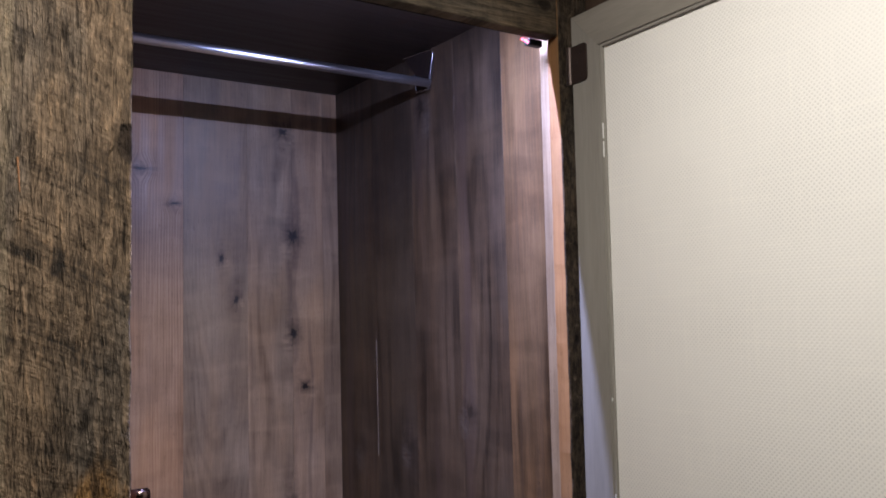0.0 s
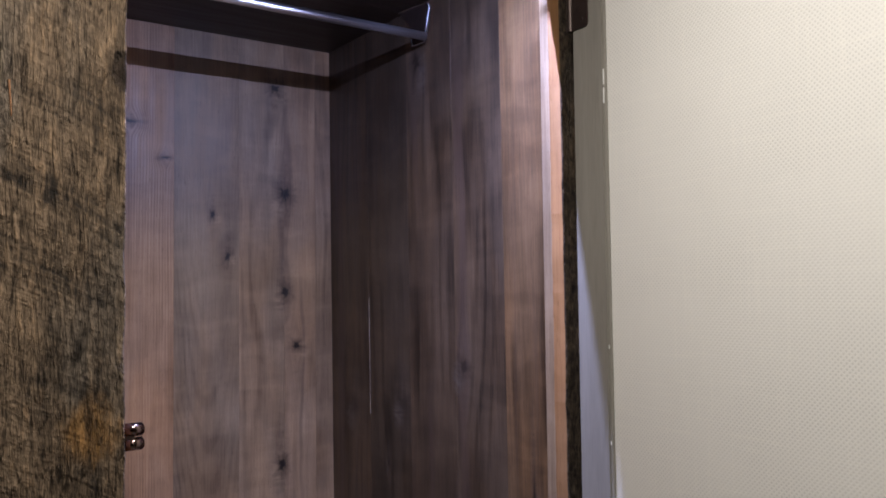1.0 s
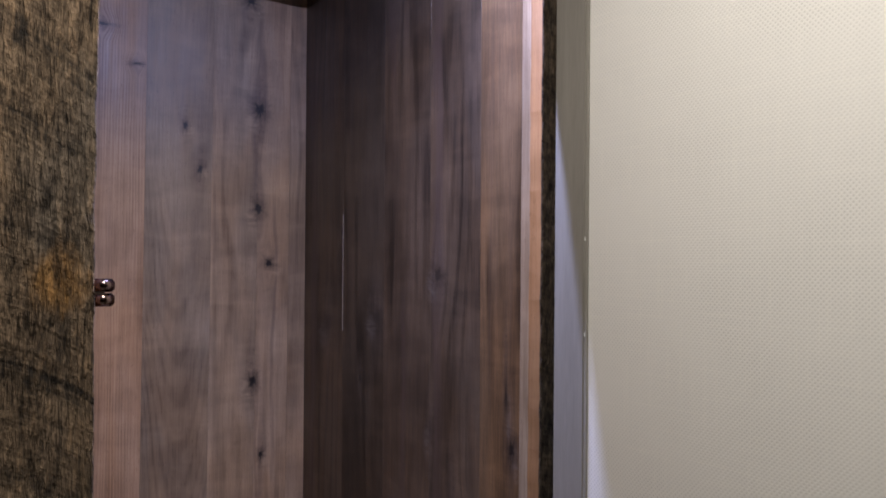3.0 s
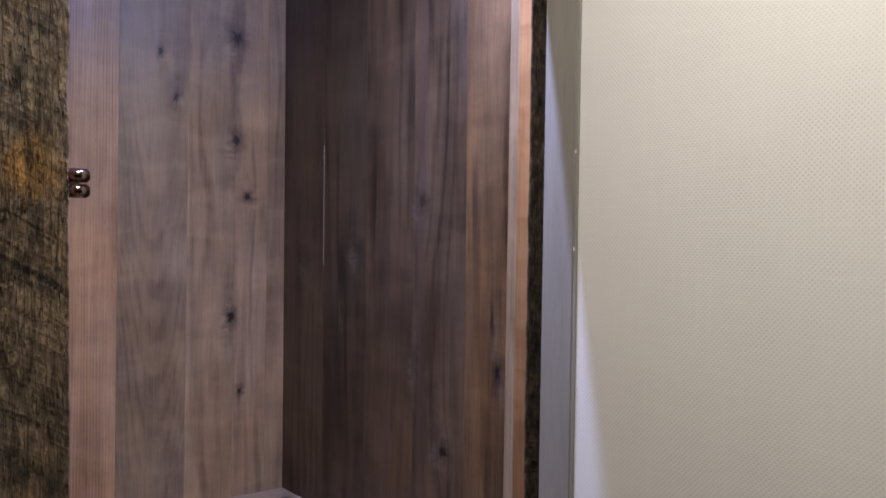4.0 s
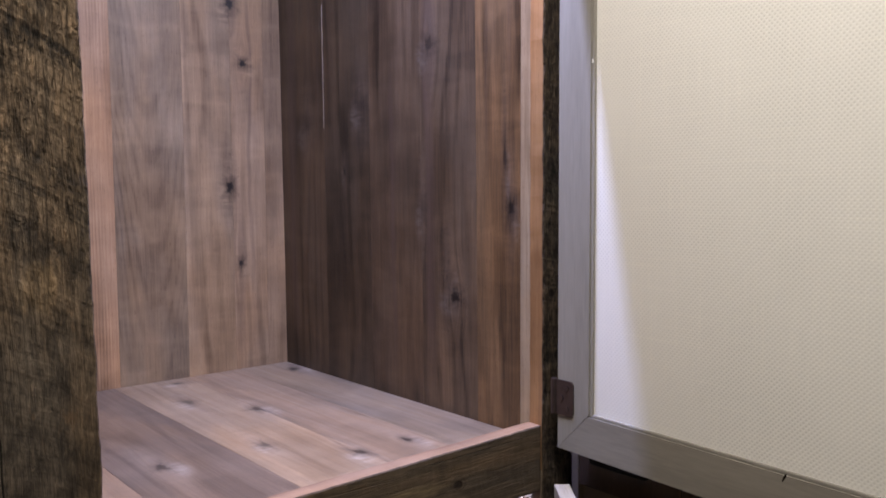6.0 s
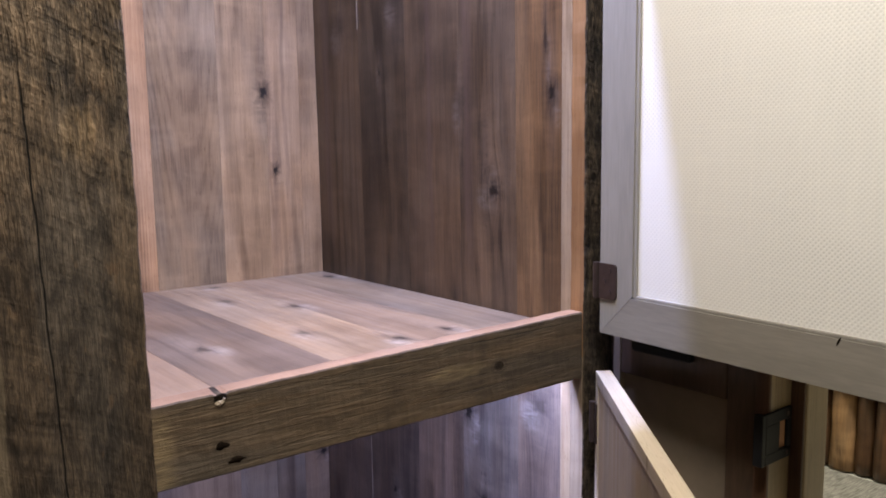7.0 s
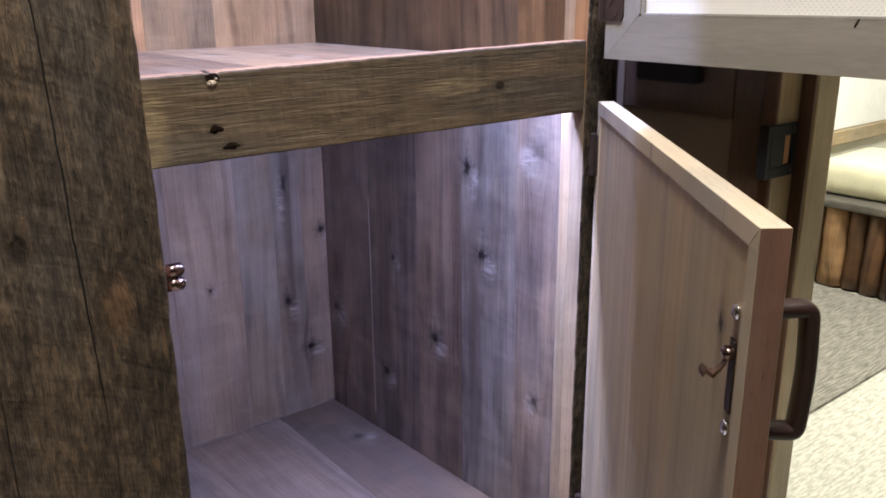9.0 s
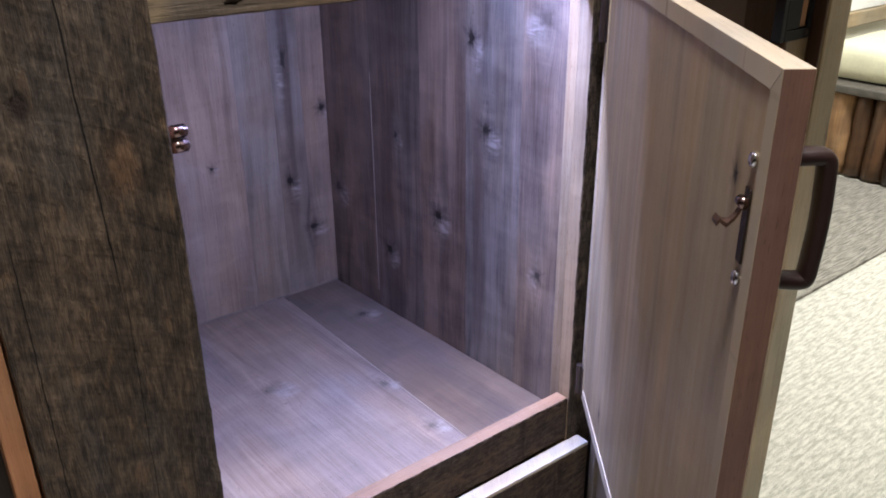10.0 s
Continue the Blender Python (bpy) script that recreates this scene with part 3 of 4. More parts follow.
def rough_board(lo, hi, along, seed, wave=0.0016, step=0.012, edge_material=None, bevel=0.0015):
    """A rough-sawn board: a fine grid over its six sides, with uneven edges and faces. Sides that face neither to nor from the room take material 1."""
    lo, hi = Vector(lo), Vector(hi)
    size = hi - lo
    bm = bmesh.new()
    bmesh.ops.create_cube(bm, size=1.0, matrix=Matrix.LocRotScale((lo + hi) / 2, None, size))
    bmesh.ops.bevel(bm, geom=bm.edges[:], offset=bevel, segments=1, affect="EDGES")
    cuts = int(size[along] / step)
    normal = Vector([1.0 if i == along else 0.0 for i in range(3)])
    for i in range(1, cuts):
        p = lo + size * (i / cuts)
        bmesh.ops.bisect_plane(bm, geom=bm.verts[:] + bm.edges[:] + bm.faces[:], plane_co=p, plane_no=normal)
    wide = 2 if along == 0 else 0
    other = Vector([1.0 if i == wide else 0.0 for i in range(3)])
    for i in range(1, 9):
        bmesh.ops.bisect_plane(bm, geom=bm.verts[:] + bm.edges[:] + bm.faces[:], plane_co=lo + size * (i / 9), plane_no=other)
    bm.normal_update()
    for f in bm.faces:
        if edge_material and abs(f.normal[1]) < 0.5:
            f.material_index = 1
    for v in bm.verts:
        q = Vector(v.co)
        q[along] *= 14
        d = noise.noise_vector(q * 2.2 + Vector((seed, seed * 2, 0))) + 0.6 * noise.noise_vector(q * 9 + Vector((seed, 0, 3)))
        fine = noise.noise_vector(Vector(v.co) * 90 + Vector((seed, 7, 0)))
        d[along] = 0
        d[1] *= 0.6
        v.co += d * wave + Vector((fine[0] * (along != 0), fine[1], fine[2] * (along != 2))) * 0.0005
    return bm


def plank_row(parent, name, edges, lo, hi, across, tones, material, gap=0.0001, bevel=0.0002):
    """Boards side by side, each an object of its own: edges are the joints along the axis across."""
    for i in range(len(edges) - 1):
        a, b = list(lo), list(hi)
        a[across], b[across] = edges[i] + gap, edges[i + 1] - gap
        ob = part(name, box(a, b, bevel, 1), material[i] if isinstance(material, list) else material, parent)
        g = tones[i % len(tones)]
        ob.color = (*g, 1.0)


# ---- the room ----
CEIL = 2.46


def structure(name, bm, material, label, category):
    return tagged(part(name, bm, material), label, category, "", "structure")


structure("floor", box((-2.2, -2.2, -0.10), (5.2, 3.2, 0.0)), M_CARPET, "pale cream carpet with a streaky woven pile", "floor")
structure("ceiling", box((-2.2, -2.2, CEIL), (5.2, 3.2, CEIL + 0.1)), M_CEIL, "plain white ceiling over both rooms", "ceiling")
# unseen walls closing the room; dark brown is chosen to cut bounced light
structure("wall_west", box((-2.3, -2.2, 0), (-2.2, 3.2, CEIL)), M_BROWN, "unseen wall, dark brown to cut bounced light", "wall")
structure("wall_south", box((-2.2, -2.3, 0), (5.2, -2.2, CEIL)), M_BROWN, "unseen wall, dark brown to cut bounced light", "wall")
structure("wall_north", box((-2.2, 3.2, 0), (5.2, 3.3, CEIL)), M_BROWN, "unseen wall behind the wardrobe, dark brown to cut bounced light", "wall")
structure("wall_far", box((4.3, -2.2, 0), (4.4, 3.2, CEIL)), M_WALL, "brightly lit cream wall of the next room", "wall")
WX0, WX1 = 0.848, 0.914  # the wall with the doorway
wall = structure("wall_east", box((WX0, 0.657, 0), (WX1, 3.2, CEIL)), M_BROWN, "unseen wall, dark brown to cut bounced light beside the doorway", "wall")
wall2 = structure("wall_east_front", box((WX0, -2.2, 0), (WX1, -0.25, CEIL)), M_BROWN, "unseen wall, dark brown to cut bounced light beside the doorway", "wall")
structure("wall_east_head", box((WX0, -0.25, 2.08), (WX1, 0.657, CEIL)), M_WALL, "plain cream wall above the doorway", "wall")

# panelling on the wall between wardrobe and doorway
pan = thing("wall_panel", "dark brown framed panel with a taupe field and a black pull", "wall panel")
part("field", box((WX0 - 0.004, 0.700, 0.10), (WX0, 0.885, 1.030)), M_TAUPE, pan, "flat taupe field")
part("frame_stile", box((WX0 - 0.012, 0.657, 0.04), (WX0, 0.703, 2.2), 0.002), M_BROWN, pan)
part("frame_rail", box((WX0 - 0.012, 0.704, 1.030), (WX0, 0.884, 1.30), 0.002), M_BROWN, pan)
part("frame_rail", box((WX0 - 0.012, 0.704, 0.04), (WX0, 0.884, 0.10), 0.002), M_BROWN, pan)
part("edge_strip", box((WX0 - 0.015, 0.868, 0.04), (WX0 - 0.002, 0.880, 1.6), 0.002), M_TAUPE, pan, "thin taupe strip")
part("pull", box((WX0 - 0.026, 0.748, 1.068), (WX0 - 0.0125, 0.842, 1.094), 0.006, 3), M_BLACK, pan, "black recessed pull")

jamb = thing("door_jamb", "pale pine door jamb with a black strike plate", "door jamb", "", "structure")
part("lining", box((WX0 - 0.012, 0.645, 0), (0.917, 0.6565, 2.08), 0.002), M_PINE, jamb)
part("lining_edge", box((WX0 - 0.018, 0.6435, 0), (WX0 - 0.0125, 0.662, 2.08), 0.002), M_PINE_DARK, jamb, "narrow brown corner bead")
# separate dark strip: the shade on the stop's side put into its colour
part("stop_side", box((0.880, 0.628, 0), (0.884, 0.6445, 2.08), 0.001), M_PINE_DARK, jamb, "side of the stop, toned dark for its shade")
part("stop", box((0.8845, 0.626, 0), (0.935, 0.6445, 2.08), 0.003), M_PINE, jamb)
plate = bmesh.new()
for lo, hi in (((0.820, 0.6400, 0.968), (0.876, 0.6447, 0.981)), ((0.820, 0.6400, 1.016), (0.876, 0.6447, 1.030)),
               ((0.820, 0.6400, 0.981), (0.850, 0.6447, 1.016)), ((0.866, 0.6400, 0.981), (0.876, 0.6447, 1.016)), ((0.812, 0.6400, 0.968), (0.820, 0.652, 1.030))):
    box(lo, hi, 0.0008, 1, plate)
part("slot_wood", box((0.8505, 0.6430, 0.9815), (0.8655, 0.6446, 1.0155)), M_STRIP, jamb, "bare orange wood in the slot")
sp = part("strike_plate", plate, M_BLACK, jamb, "black strike plate with a bare slot")
for z in (0.9745, 1.023):
    part("screw", tube((0.866, 0.6390, z), (0.866, 0.6402, z), 0.003, 12), M_METAL_BROWN, sp)

# ---- the next room ----
tagged(part("rug", box((1.15, 1.165, 0.0), (3.17, 1.925, 0.012), 0.004), M_RUG), "flat grey-brown streaked rug on the carpet", "rug")
bench = thing("log_bench", "low bench faced with upright split logs", "bench")
part("body", box((3.262, 0.2, 0.0), (4.29, 1.925, 0.335)), M_LOG_DARK, bench)
part("top", box((3.175, 0.2, 0.336), (4.29, 1.925, 0.372), 0.012, 3), M_BED_TOP, bench, "dark uneven top edge")
random.seed(4)
y, i = 0.25, 0
while y < 1.80:
    r = random.uniform(0.036, 0.058)
    bm = tube((3.235, y + r, 0.012), (3.235, y + r, 0.335), r * 1.05, 14, None, r * 0.92)
    bmesh.ops.subdivide_edges(bm, edges=[e for e in bm.edges if abs(e.verts[0].co.z - e.verts[1].co.z) > 0.1], cuts=5)
    for v in bm.verts:
        d = noise.noise_vector(Vector((v.co.x * 20, v.co.y * 20, v.co.z * 9)))
        v.co.x += d.x * 0.009
        v.co.y += d.y * 0.006
    g = random.choice(((1, 1, 1), (0.55, 0.5, 0.5), (0.3, 0.26, 0.25), (1.3, 1.2, 1.0), (0.2, 0.17, 0.16), (0.7, 0.62, 0.55)))
    ob = part("log", bm, M_LOG, bench, "", True)
    ob.color = (*g, 1)
    y += 2 * r * random.uniform(0.90, 1.0)
cush = thing("bolster_cushion", "plump cream bolster lying on the log bench", "cushion")
bm = box((3.24, 0.3, 0.374), (3.72, 1.83, 0.515), 0.068, 8)
for v in bm.verts:
    v.co += noise.noise_vector(v.co * 6) * 0.012
part("cover", bm, M_CUSHION, cush, "", True)
part("piping", tube((3.32, 1.825, 0.395), (3.32, 1.825, 0.495), 0.010, 10), M_CUSHION, cush, "", True)
structure("wall_next_room", box((0.915, 1.93, 0), (4.3, 2.05, CEIL)), M_NEXT, "bright cream wall at the end of the bench", "wall")
ledge = thing("wall_rail", "light oak rail along the cream wall above the bench", "rail")
part("board", box((3.05, 1.895, 0.518), (4.29, 1.929, 0.581), 0.005), M_OAK, ledge)
# added board that stands in for the white area above the rail
white_board = thing("wall_pad", "white board added for the white area above the oak rail", "wall board")
part("board", box((3.05, 1.912, 0.583), (4.29, 1.929, 1.45), 0.004), M_WHITE_BOARD, white_board)

# ---- wardrobe ----
LX, RX, FY, BY = 0.172, 0.812, 0.895, 1.640
SHELF, LOW, TOP = 1.086, 0.292, 2.325
ward = thing("wardrobe", "open wardrobe of knotty wood with rough barn-board facing", "wardrobe")
random.seed(11)
back_up = part("back_panel", box((LX, BY + 0.018, SHELF - 0.02), (RX + 0.018, BY + 0.030, TOP)), M_DARK_PLY, ward)
plank_row(back_up, "plank", [LX, 0.320, 0.469, 0.600, 0.698, 0.770, RX], (0, BY, SHELF - 0.018), (0, BY + 0.0179, TOP), 0,
          [(1, 0.95, 0.9), (1.0, 0.95, 0.9), (0.90, 0.92, 0.94), (0.98, 0.98, 0.98), (1.0, 0.96, 0.94), (0.92, 0.88, 0.86)], [M_BACK_RED, M_BACK_RED, M_BACK_FIG, M_BACK_UP, M_BACK_UP, M_BACK_UP])
back_low = part("back_panel", box((LX, BY + 0.018, LOW - 0.02), (RX + 0.018, BY + 0.030, SHELF - 0.0201)), M_DARK_PLY, ward)
plank_row(back_low, "plank", [LX, 0.330, 0.470, 0.610, 0.690, 0.755, RX], (0, BY, LOW - 0.018), (0, BY + 0.0179, SHELF - 0.0205), 0,
          [(1, 1, 1), (0.92, 0.92, 0.98), (1.10, 1.06, 1.05), (0.92, 0.93, 0.93), (0.80, 0.82, 0.86), (1.06, 0.98, 0.94)], M_BACK_LOW)
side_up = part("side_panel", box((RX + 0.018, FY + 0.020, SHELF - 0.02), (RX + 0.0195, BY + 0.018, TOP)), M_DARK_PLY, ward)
# front plank is orange wood, toned up further for the light bar's glow
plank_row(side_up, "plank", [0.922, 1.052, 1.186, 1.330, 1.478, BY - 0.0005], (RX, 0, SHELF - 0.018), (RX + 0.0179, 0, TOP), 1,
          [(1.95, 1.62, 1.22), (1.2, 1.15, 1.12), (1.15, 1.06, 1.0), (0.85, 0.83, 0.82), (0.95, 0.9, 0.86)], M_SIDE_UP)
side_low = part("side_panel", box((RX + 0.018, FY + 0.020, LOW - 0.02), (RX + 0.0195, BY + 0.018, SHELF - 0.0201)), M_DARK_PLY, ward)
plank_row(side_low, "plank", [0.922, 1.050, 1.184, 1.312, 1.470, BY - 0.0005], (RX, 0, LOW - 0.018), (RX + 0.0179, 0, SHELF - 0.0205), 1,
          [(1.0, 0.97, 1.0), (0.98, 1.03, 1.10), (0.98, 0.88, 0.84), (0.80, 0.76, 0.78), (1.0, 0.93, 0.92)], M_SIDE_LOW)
side_left = part("side_panel", box((LX - 0.018, FY + 0.027, LOW - 0.02), (LX - 0.0005, BY + 0.03, TOP)), M_BACK_UP, ward)
for ob in side_up.children:  # the side leans in towards the top
    for v in ob.data.vertices:
        v.co.x -= 0.0065 * (v.co.z - 1.10)
for panel, y, z0, z1 in ((side_up, 1.478, 1.56, 1.79), (side_low, 1.470, 0.33, 0.80)):
    x = RX - 0.0065 * (z0 - 1.10) if panel is side_up else RX
    bm = box((x - 0.0006, y - 0.0006, z0), (x + 0.004, y + 0.0006, z1))
    if panel is side_up:
        for v in bm.verts:
            v.co.x -= 0.0065 * (v.co.z - z0)
    part("glue_line", bm, M_GLUE, panel, "thin pale line of glue in the joint")
shelf = part("shelf", box((LX, FY + 0.028, SHELF - 0.030), (RX - 0.001, BY - 0.001, SHELF - 0.0185)), M_DARK_PLY, ward)
plank_row(shelf, "plank", [LX, 0.300, 0.457, 0.590, 0.700, RX - 0.001], (0, FY + 0.0265, SHELF - 0.018), (0, BY - 0.001, SHELF), 0,
          [(0.82, 0.74, 0.72), (0.62, 0.58, 0.60), (1.16, 1.06, 0.98), (1.08, 0.98, 0.94), (0.92, 0.92, 0.96)], M_SHELF)
base = part("bottom", box((LX, FY + 0.028, LOW - 0.030), (RX - 0.001, BY - 0.001, LOW - 0.0185)), M_DARK_PLY, ward)
plank_row(base, "plank", [LX, 0.654, RX - 0.001], (0, FY + 0.0265, LOW - 0.018), (0, BY - 0.001, LOW), 0,
          [(1.04, 1.0, 1.0), (0.66, 0.62, 0.61)], M_FLOOR, 0.0002, 0.0011)
part("glue_line", box((0.6532, FY + 0.06, LOW - 0.004), (0.6548, BY - 0.03, LOW + 0.0006)), M_GLUE, base, "pale line of glue in the joint")
for ob in base.children:
    for v in ob.data.vertices:
        if abs(v.co.x - 0.654) < 0.01:  # the joint runs slightly askew
            v.co.x += 0.0325 * (v.co.y - FY) / (BY - FY) - 0.0165
        v.co.z += 0.024 * (BY - v.co.y) / (BY - FY)
part("ceiling_panel", box((LX, FY + 0.027, TOP + 0.0005), (RX + 0.018, BY + 0.03, TOP + 0.02)), M_DARK_PLY, ward, "near-black ceiling panel")
part("back_bead", box((LX + 0.3, BY - 0.004, LOW + 0.0004), (RX - 0.0005, BY - 0.0004, LOW + 0.004), 0.001, 1), M_FLOOR, ward)

# face frame of barn boards
bm = rough_board((0.024, FY, 0.285), (0.197, FY + 0.026, CEIL - 0.001), 2, 3.0, 0.0013, 0.012, M_SAWN)
for v in bm.verts:  # the board's inner edge is not quite plumb
    if v.co.x > 0.15:
        v.co.x += 0.0055 - 0.010 * min(1.0, max(0.0, (v.co.z - 0.95) / 0.75))
part("stile", bm, [M_STILE, M_SAWN], ward, "wide weathered barn board")
part("edge_strip", box((0.0005, FY + 0.003, 0.0), (0.0215, FY + 0.026, CEIL - 0.001), 0.002, 2), M_STRIP, ward, "orange sawn strip beside the wide board")
bm = rough_board((0.789, FY, 0.0), (0.846, FY + 0.026, CEIL - 0.001), 2, 9.0, 0.0010, 0.014, M_SAWN)
for f in bm.faces:
    if f.material_index == 1 and f.calc_center_median().z < 1.06:
        f.material_index = 2
part("stile", bm, [M_STILE_R, M_SAWN, M_BATTEN], ward, "narrow dark barn board")
part("batten", box((0.794, FY + 0.0275, LOW + 0.0005), (RX - 0.0003, 0.944, SHELF - 0.031), 0.0025, 2), M_BATTEN, ward, "pale sapwood corner batten")
part("batten", box((0.794, FY + 0.0275, SHELF + 0.0005), (RX - 0.0003, 0.944, TOP - 0.0005), 0.0025, 2), M_BATTEN, ward, "pale sapwood corner batten")
bm = rough_board((0.1985, FY + 0.001, 1.025), (0.7875, FY + 0.0262, 1.113), 0, 5.0, 0.0006, 0.006, M_SAWN_TOP)
for v in bm.verts:
    if v.co.z > 1.100 and v.co.y < FY + 0.016:
        v.co.z -= 0.004 * max(0.0, 1 - abs(v.co.x - 0.267) / 0.009)
for v in bm.verts:  # the rail is a little deeper at its hinge end
    if v.co.z > 1.09:
        v.co.z += (v.co.x - 0.50) * 0.016
for f in bm.faces:
    if abs(f.calc_center_median().x - 0.267) < 0.005:
        f.material_index = 0
part("rail", bm, [M_RAIL, M_SAWN_TOP], ward, "barn-board rail with knots and a pale sawn top")
part("rail", rough_board((0.1985, FY + 0.001, 2.243), (0.7875, FY + 0.0262, 2.330), 0, 6.0, 0.0014, 0.012, None), [M_RAIL_TOP], ward, "barn-board top rail")
bm = rough_board((0.1985, FY + 0.001, 0.290), (0.7875, FY + 0.0262, 0.368), 0, 7.0, 0.0008, 0.014, M_SAWN_TOP)
for v in bm.verts:
    v.co.z += (0.7875 - v.co.x) * 0.018
part("rail", bm, [M_LOW_RAIL, M_SAWN_TOP], ward, "dark low rail with a pale sawn top")
part("header", box((0.1985, FY + 0.004, 2.334), (0.7875, FY + 0.026, CEIL - 0.001), 0.001, 1), M_LOW_RAIL, ward)
sliver = tube((0.0862, FY - 0.0015, 2.006), (0.0885, FY - 0.0022, 1.972), 0.0011, 6, None, 0.0004)
part("splinter", sliver, M_STRIP, ward, "fresh orange splinter")
# splinter pit in the middle rail's top edge
def lump(c, size, seed):
    """A small irregular torn piece."""
    bm = bmesh.new()
    bmesh.ops.create_icosphere(bm, subdivisions=2, radius=1.0)
    for v in bm.verts:
        v.co *= 1.0 + 0.55 * noise.noise(v.co * 1.6 + Vector((seed, 0, 0)))
        v.co = Vector((v.co.x * size[0], v.co.y * size[1], v.co.z * size[2])) + Vector(c)
    return bm


part("pit", lump((0.2665, FY + 0.0010, 1.1050), (0.0085, 0.0020, 0.0034), 3.0), M_PIT, ward, "dark torn pit in the edge")
part("chip", lump((0.2660, FY + 0.0006, 1.1000), (0.0045, 0.0018, 0.0030), 8.0), M_LINEN_CHIP, ward, "splintered pale chip")
part("chip", lump((0.2700, FY + 0.0004, 1.1035), (0.0022, 0.0016, 0.0016), 5.0), M_LINEN_CHIP, ward, "splintered pale chip")
for x, z, w, h, seed in ((0.266, 1.0555, 0.0080, 0.0040, 1.0), (0.2805, 1.0375, 0.0090, 0.0032, 2.0)):
    part("nail_hole", lump((x, FY + 0.0014, z), (w, 0.0014, h), seed), M_PIT, ward, "dark elongated nail hole", True)

# drawer under the lower compartment
drawer = thing("drawer", "drawer front toned dark for shade, with a pale top edge", "drawer")
for name, z0, z1, mat, words in (("front", 0.045, 0.279, M_LOW_RAIL, ""), ("top_edge", 0.2795, 0.287, M_DOOR_TOP, "pale top edge")):
    bm = box((0.205, 0.868, z0), (0.812, 0.8935, z1), 0.002)
    for v in bm.verts:  # the drawer hangs askew
        v.co.z += (0.812 - v.co.x) * 0.030
    part(name, bm, mat, drawer, words)
part("toe_board", box((0.205, 0.8945, 0.0), (0.788, 0.92, 0.285)), M_LOW_RAIL, drawer)

# neighbouring opening on the other side of the wide stile
neighbour = thing("neighbour_cabinet", "dark cabinet bay beside the wide barn board", "cabinet")
part("back", box((-0.62, 1.30, 0.0), (0.150, 1.32, CEIL - 0.001)), M_DARK_PLY, neighbour)
part("side", box((0.1305, 0.923, 0.0), (0.150, 1.299, CEIL - 0.001)), M_DARK_PLY, neighbour)
part("side", box((-0.62, 0.923, 0.0), (-0.60, 1.299, CEIL - 0.001)), M_DARK_PLY, neighbour)
part("door", box((-0.599, 0.975, 0.40), (0.129, 0.995, 2.30), 0.002), M_BROWN, neighbour, "dark brown flat door")

# ---- upper door: grey-washed frame round a woven sheet, open ----


def rounded_plate(x0, x1, y0, y1, z0, z1, r):
    """A flat leaf whose free corners, at y0, are rounded."""
    ring = [(y1, z0), (y1, z1)]
    for cz, start in ((z1 - r, 90), (z0 + r, 180)):
        ring += [(y0 + r + r * math.cos(radians(start + 15 * i)), cz + r * math.sin(radians(start + 15 * i))) for i in range(7)]
    bm = bmesh.new()
    a = [bm.verts.new((x0, y, z)) for y, z in ring]
    b = [bm.verts.new((x1, y, z)) for y, z in ring]
    bm.faces.new(a), bm.faces.new(b)
    for i in range(len(ring)):
        j = (i + 1) % len(ring)
        bm.faces.new((a[i], a[j], b[j], b[i]))
    bmesh.ops.recalc_face_normals(bm, faces=bm.faces[:])
    return bm


def hinge_plate(parent, x, y0, y1, z0, z1):
    h = part("hinge", tube((x - 0.001, y1 + 0.003, z0), (x - 0.001, y1 + 0.003, z1), 0.005, 14, rounded_plate(x - 0.0022, x, y0, y1, z0, z1, 0.006)), M_METAL_BROWN, parent, "brown metal hinge leaf")
    for i, (fy, fz) in enumerate(((0.35, 0.2), (0.65, 0.5), (0.35, 0.8))):
        part("screw", tube((x - 0.0034, y0 + fy * (y1 - y0), z0 + fz * (z1 - z0)), (x - 0.0024, y0 + fy * (y1 - y0), z0 + fz * (z1 - z0)), 0.0035, 12), M_METAL_BROWN, parent)


def mitred(a, b, width, inward, x0, x1, bevel=0.0002):
    """One length of a mitred frame in a plane of constant x: a to b is its outer edge, (y, z)."""
    a, b, n = Vector(a), Vector(b), Vector(inward)
    d = (b - a).normalized()
    pts = [a, b, b - d * width + n * width, a + d * width + n * width]
    bm = bmesh.new()
    lo = [bm.verts.new((x0, p.x, p.y)) for p in pts]
    hi = [bm.verts.new((x1, p.x, p.y)) for p in pts]
    bm.faces.new(lo), bm.faces.new(hi)
    for i in range(4):
        bm.faces.new((lo[i], lo[(i + 1) % 4], hi[(i + 1) % 4], hi[i]))
    bmesh.ops.recalc_face_normals(bm, faces=bm.faces[:])
    bmesh.ops.bevel(bm, geom=bm.edges[:], offset=bevel, segments=2, affect="EDGES")
    return bm


Y1, Y0, Z0, Z1, W = 0.861, 0.262, 1.096, 2.258, 0.0558
UX = 0.782
udoor = part("door", box((UX + 0.0065, Y0 + 0.055, Z0 + 0.045), (UX + 0.012, Y1 - 0.055, Z1 - 0.045)), M_WEAVE, ward, "open door with a cream woven sheet in a grey-washed frame")
part("frame_stile", mitred((Y1, Z0), (Y1, Z1), W, (-1, 0), UX, UX + 0.024), M_GREY, udoor)
part("frame_stile", mitred((Y0, Z1), (Y0, Z0), W, (1, 0), UX, UX + 0.024), M_GREY, udoor)
part("frame_rail", mitred((Y0, Z0), (Y1, Z0), W * 0.95, (0, 1), UX + 0.0002, UX + 0.0238), M_GREY_RAIL, udoor)
part("frame_rail", mitred((Y1, Z1), (Y0, Z1), W * 0.95, (0, -1), UX + 0.0002, UX + 0.0238), M_GREY_RAIL, udoor)
b0, b1 = W - 0.0005, W * 0.95 - 0.0005
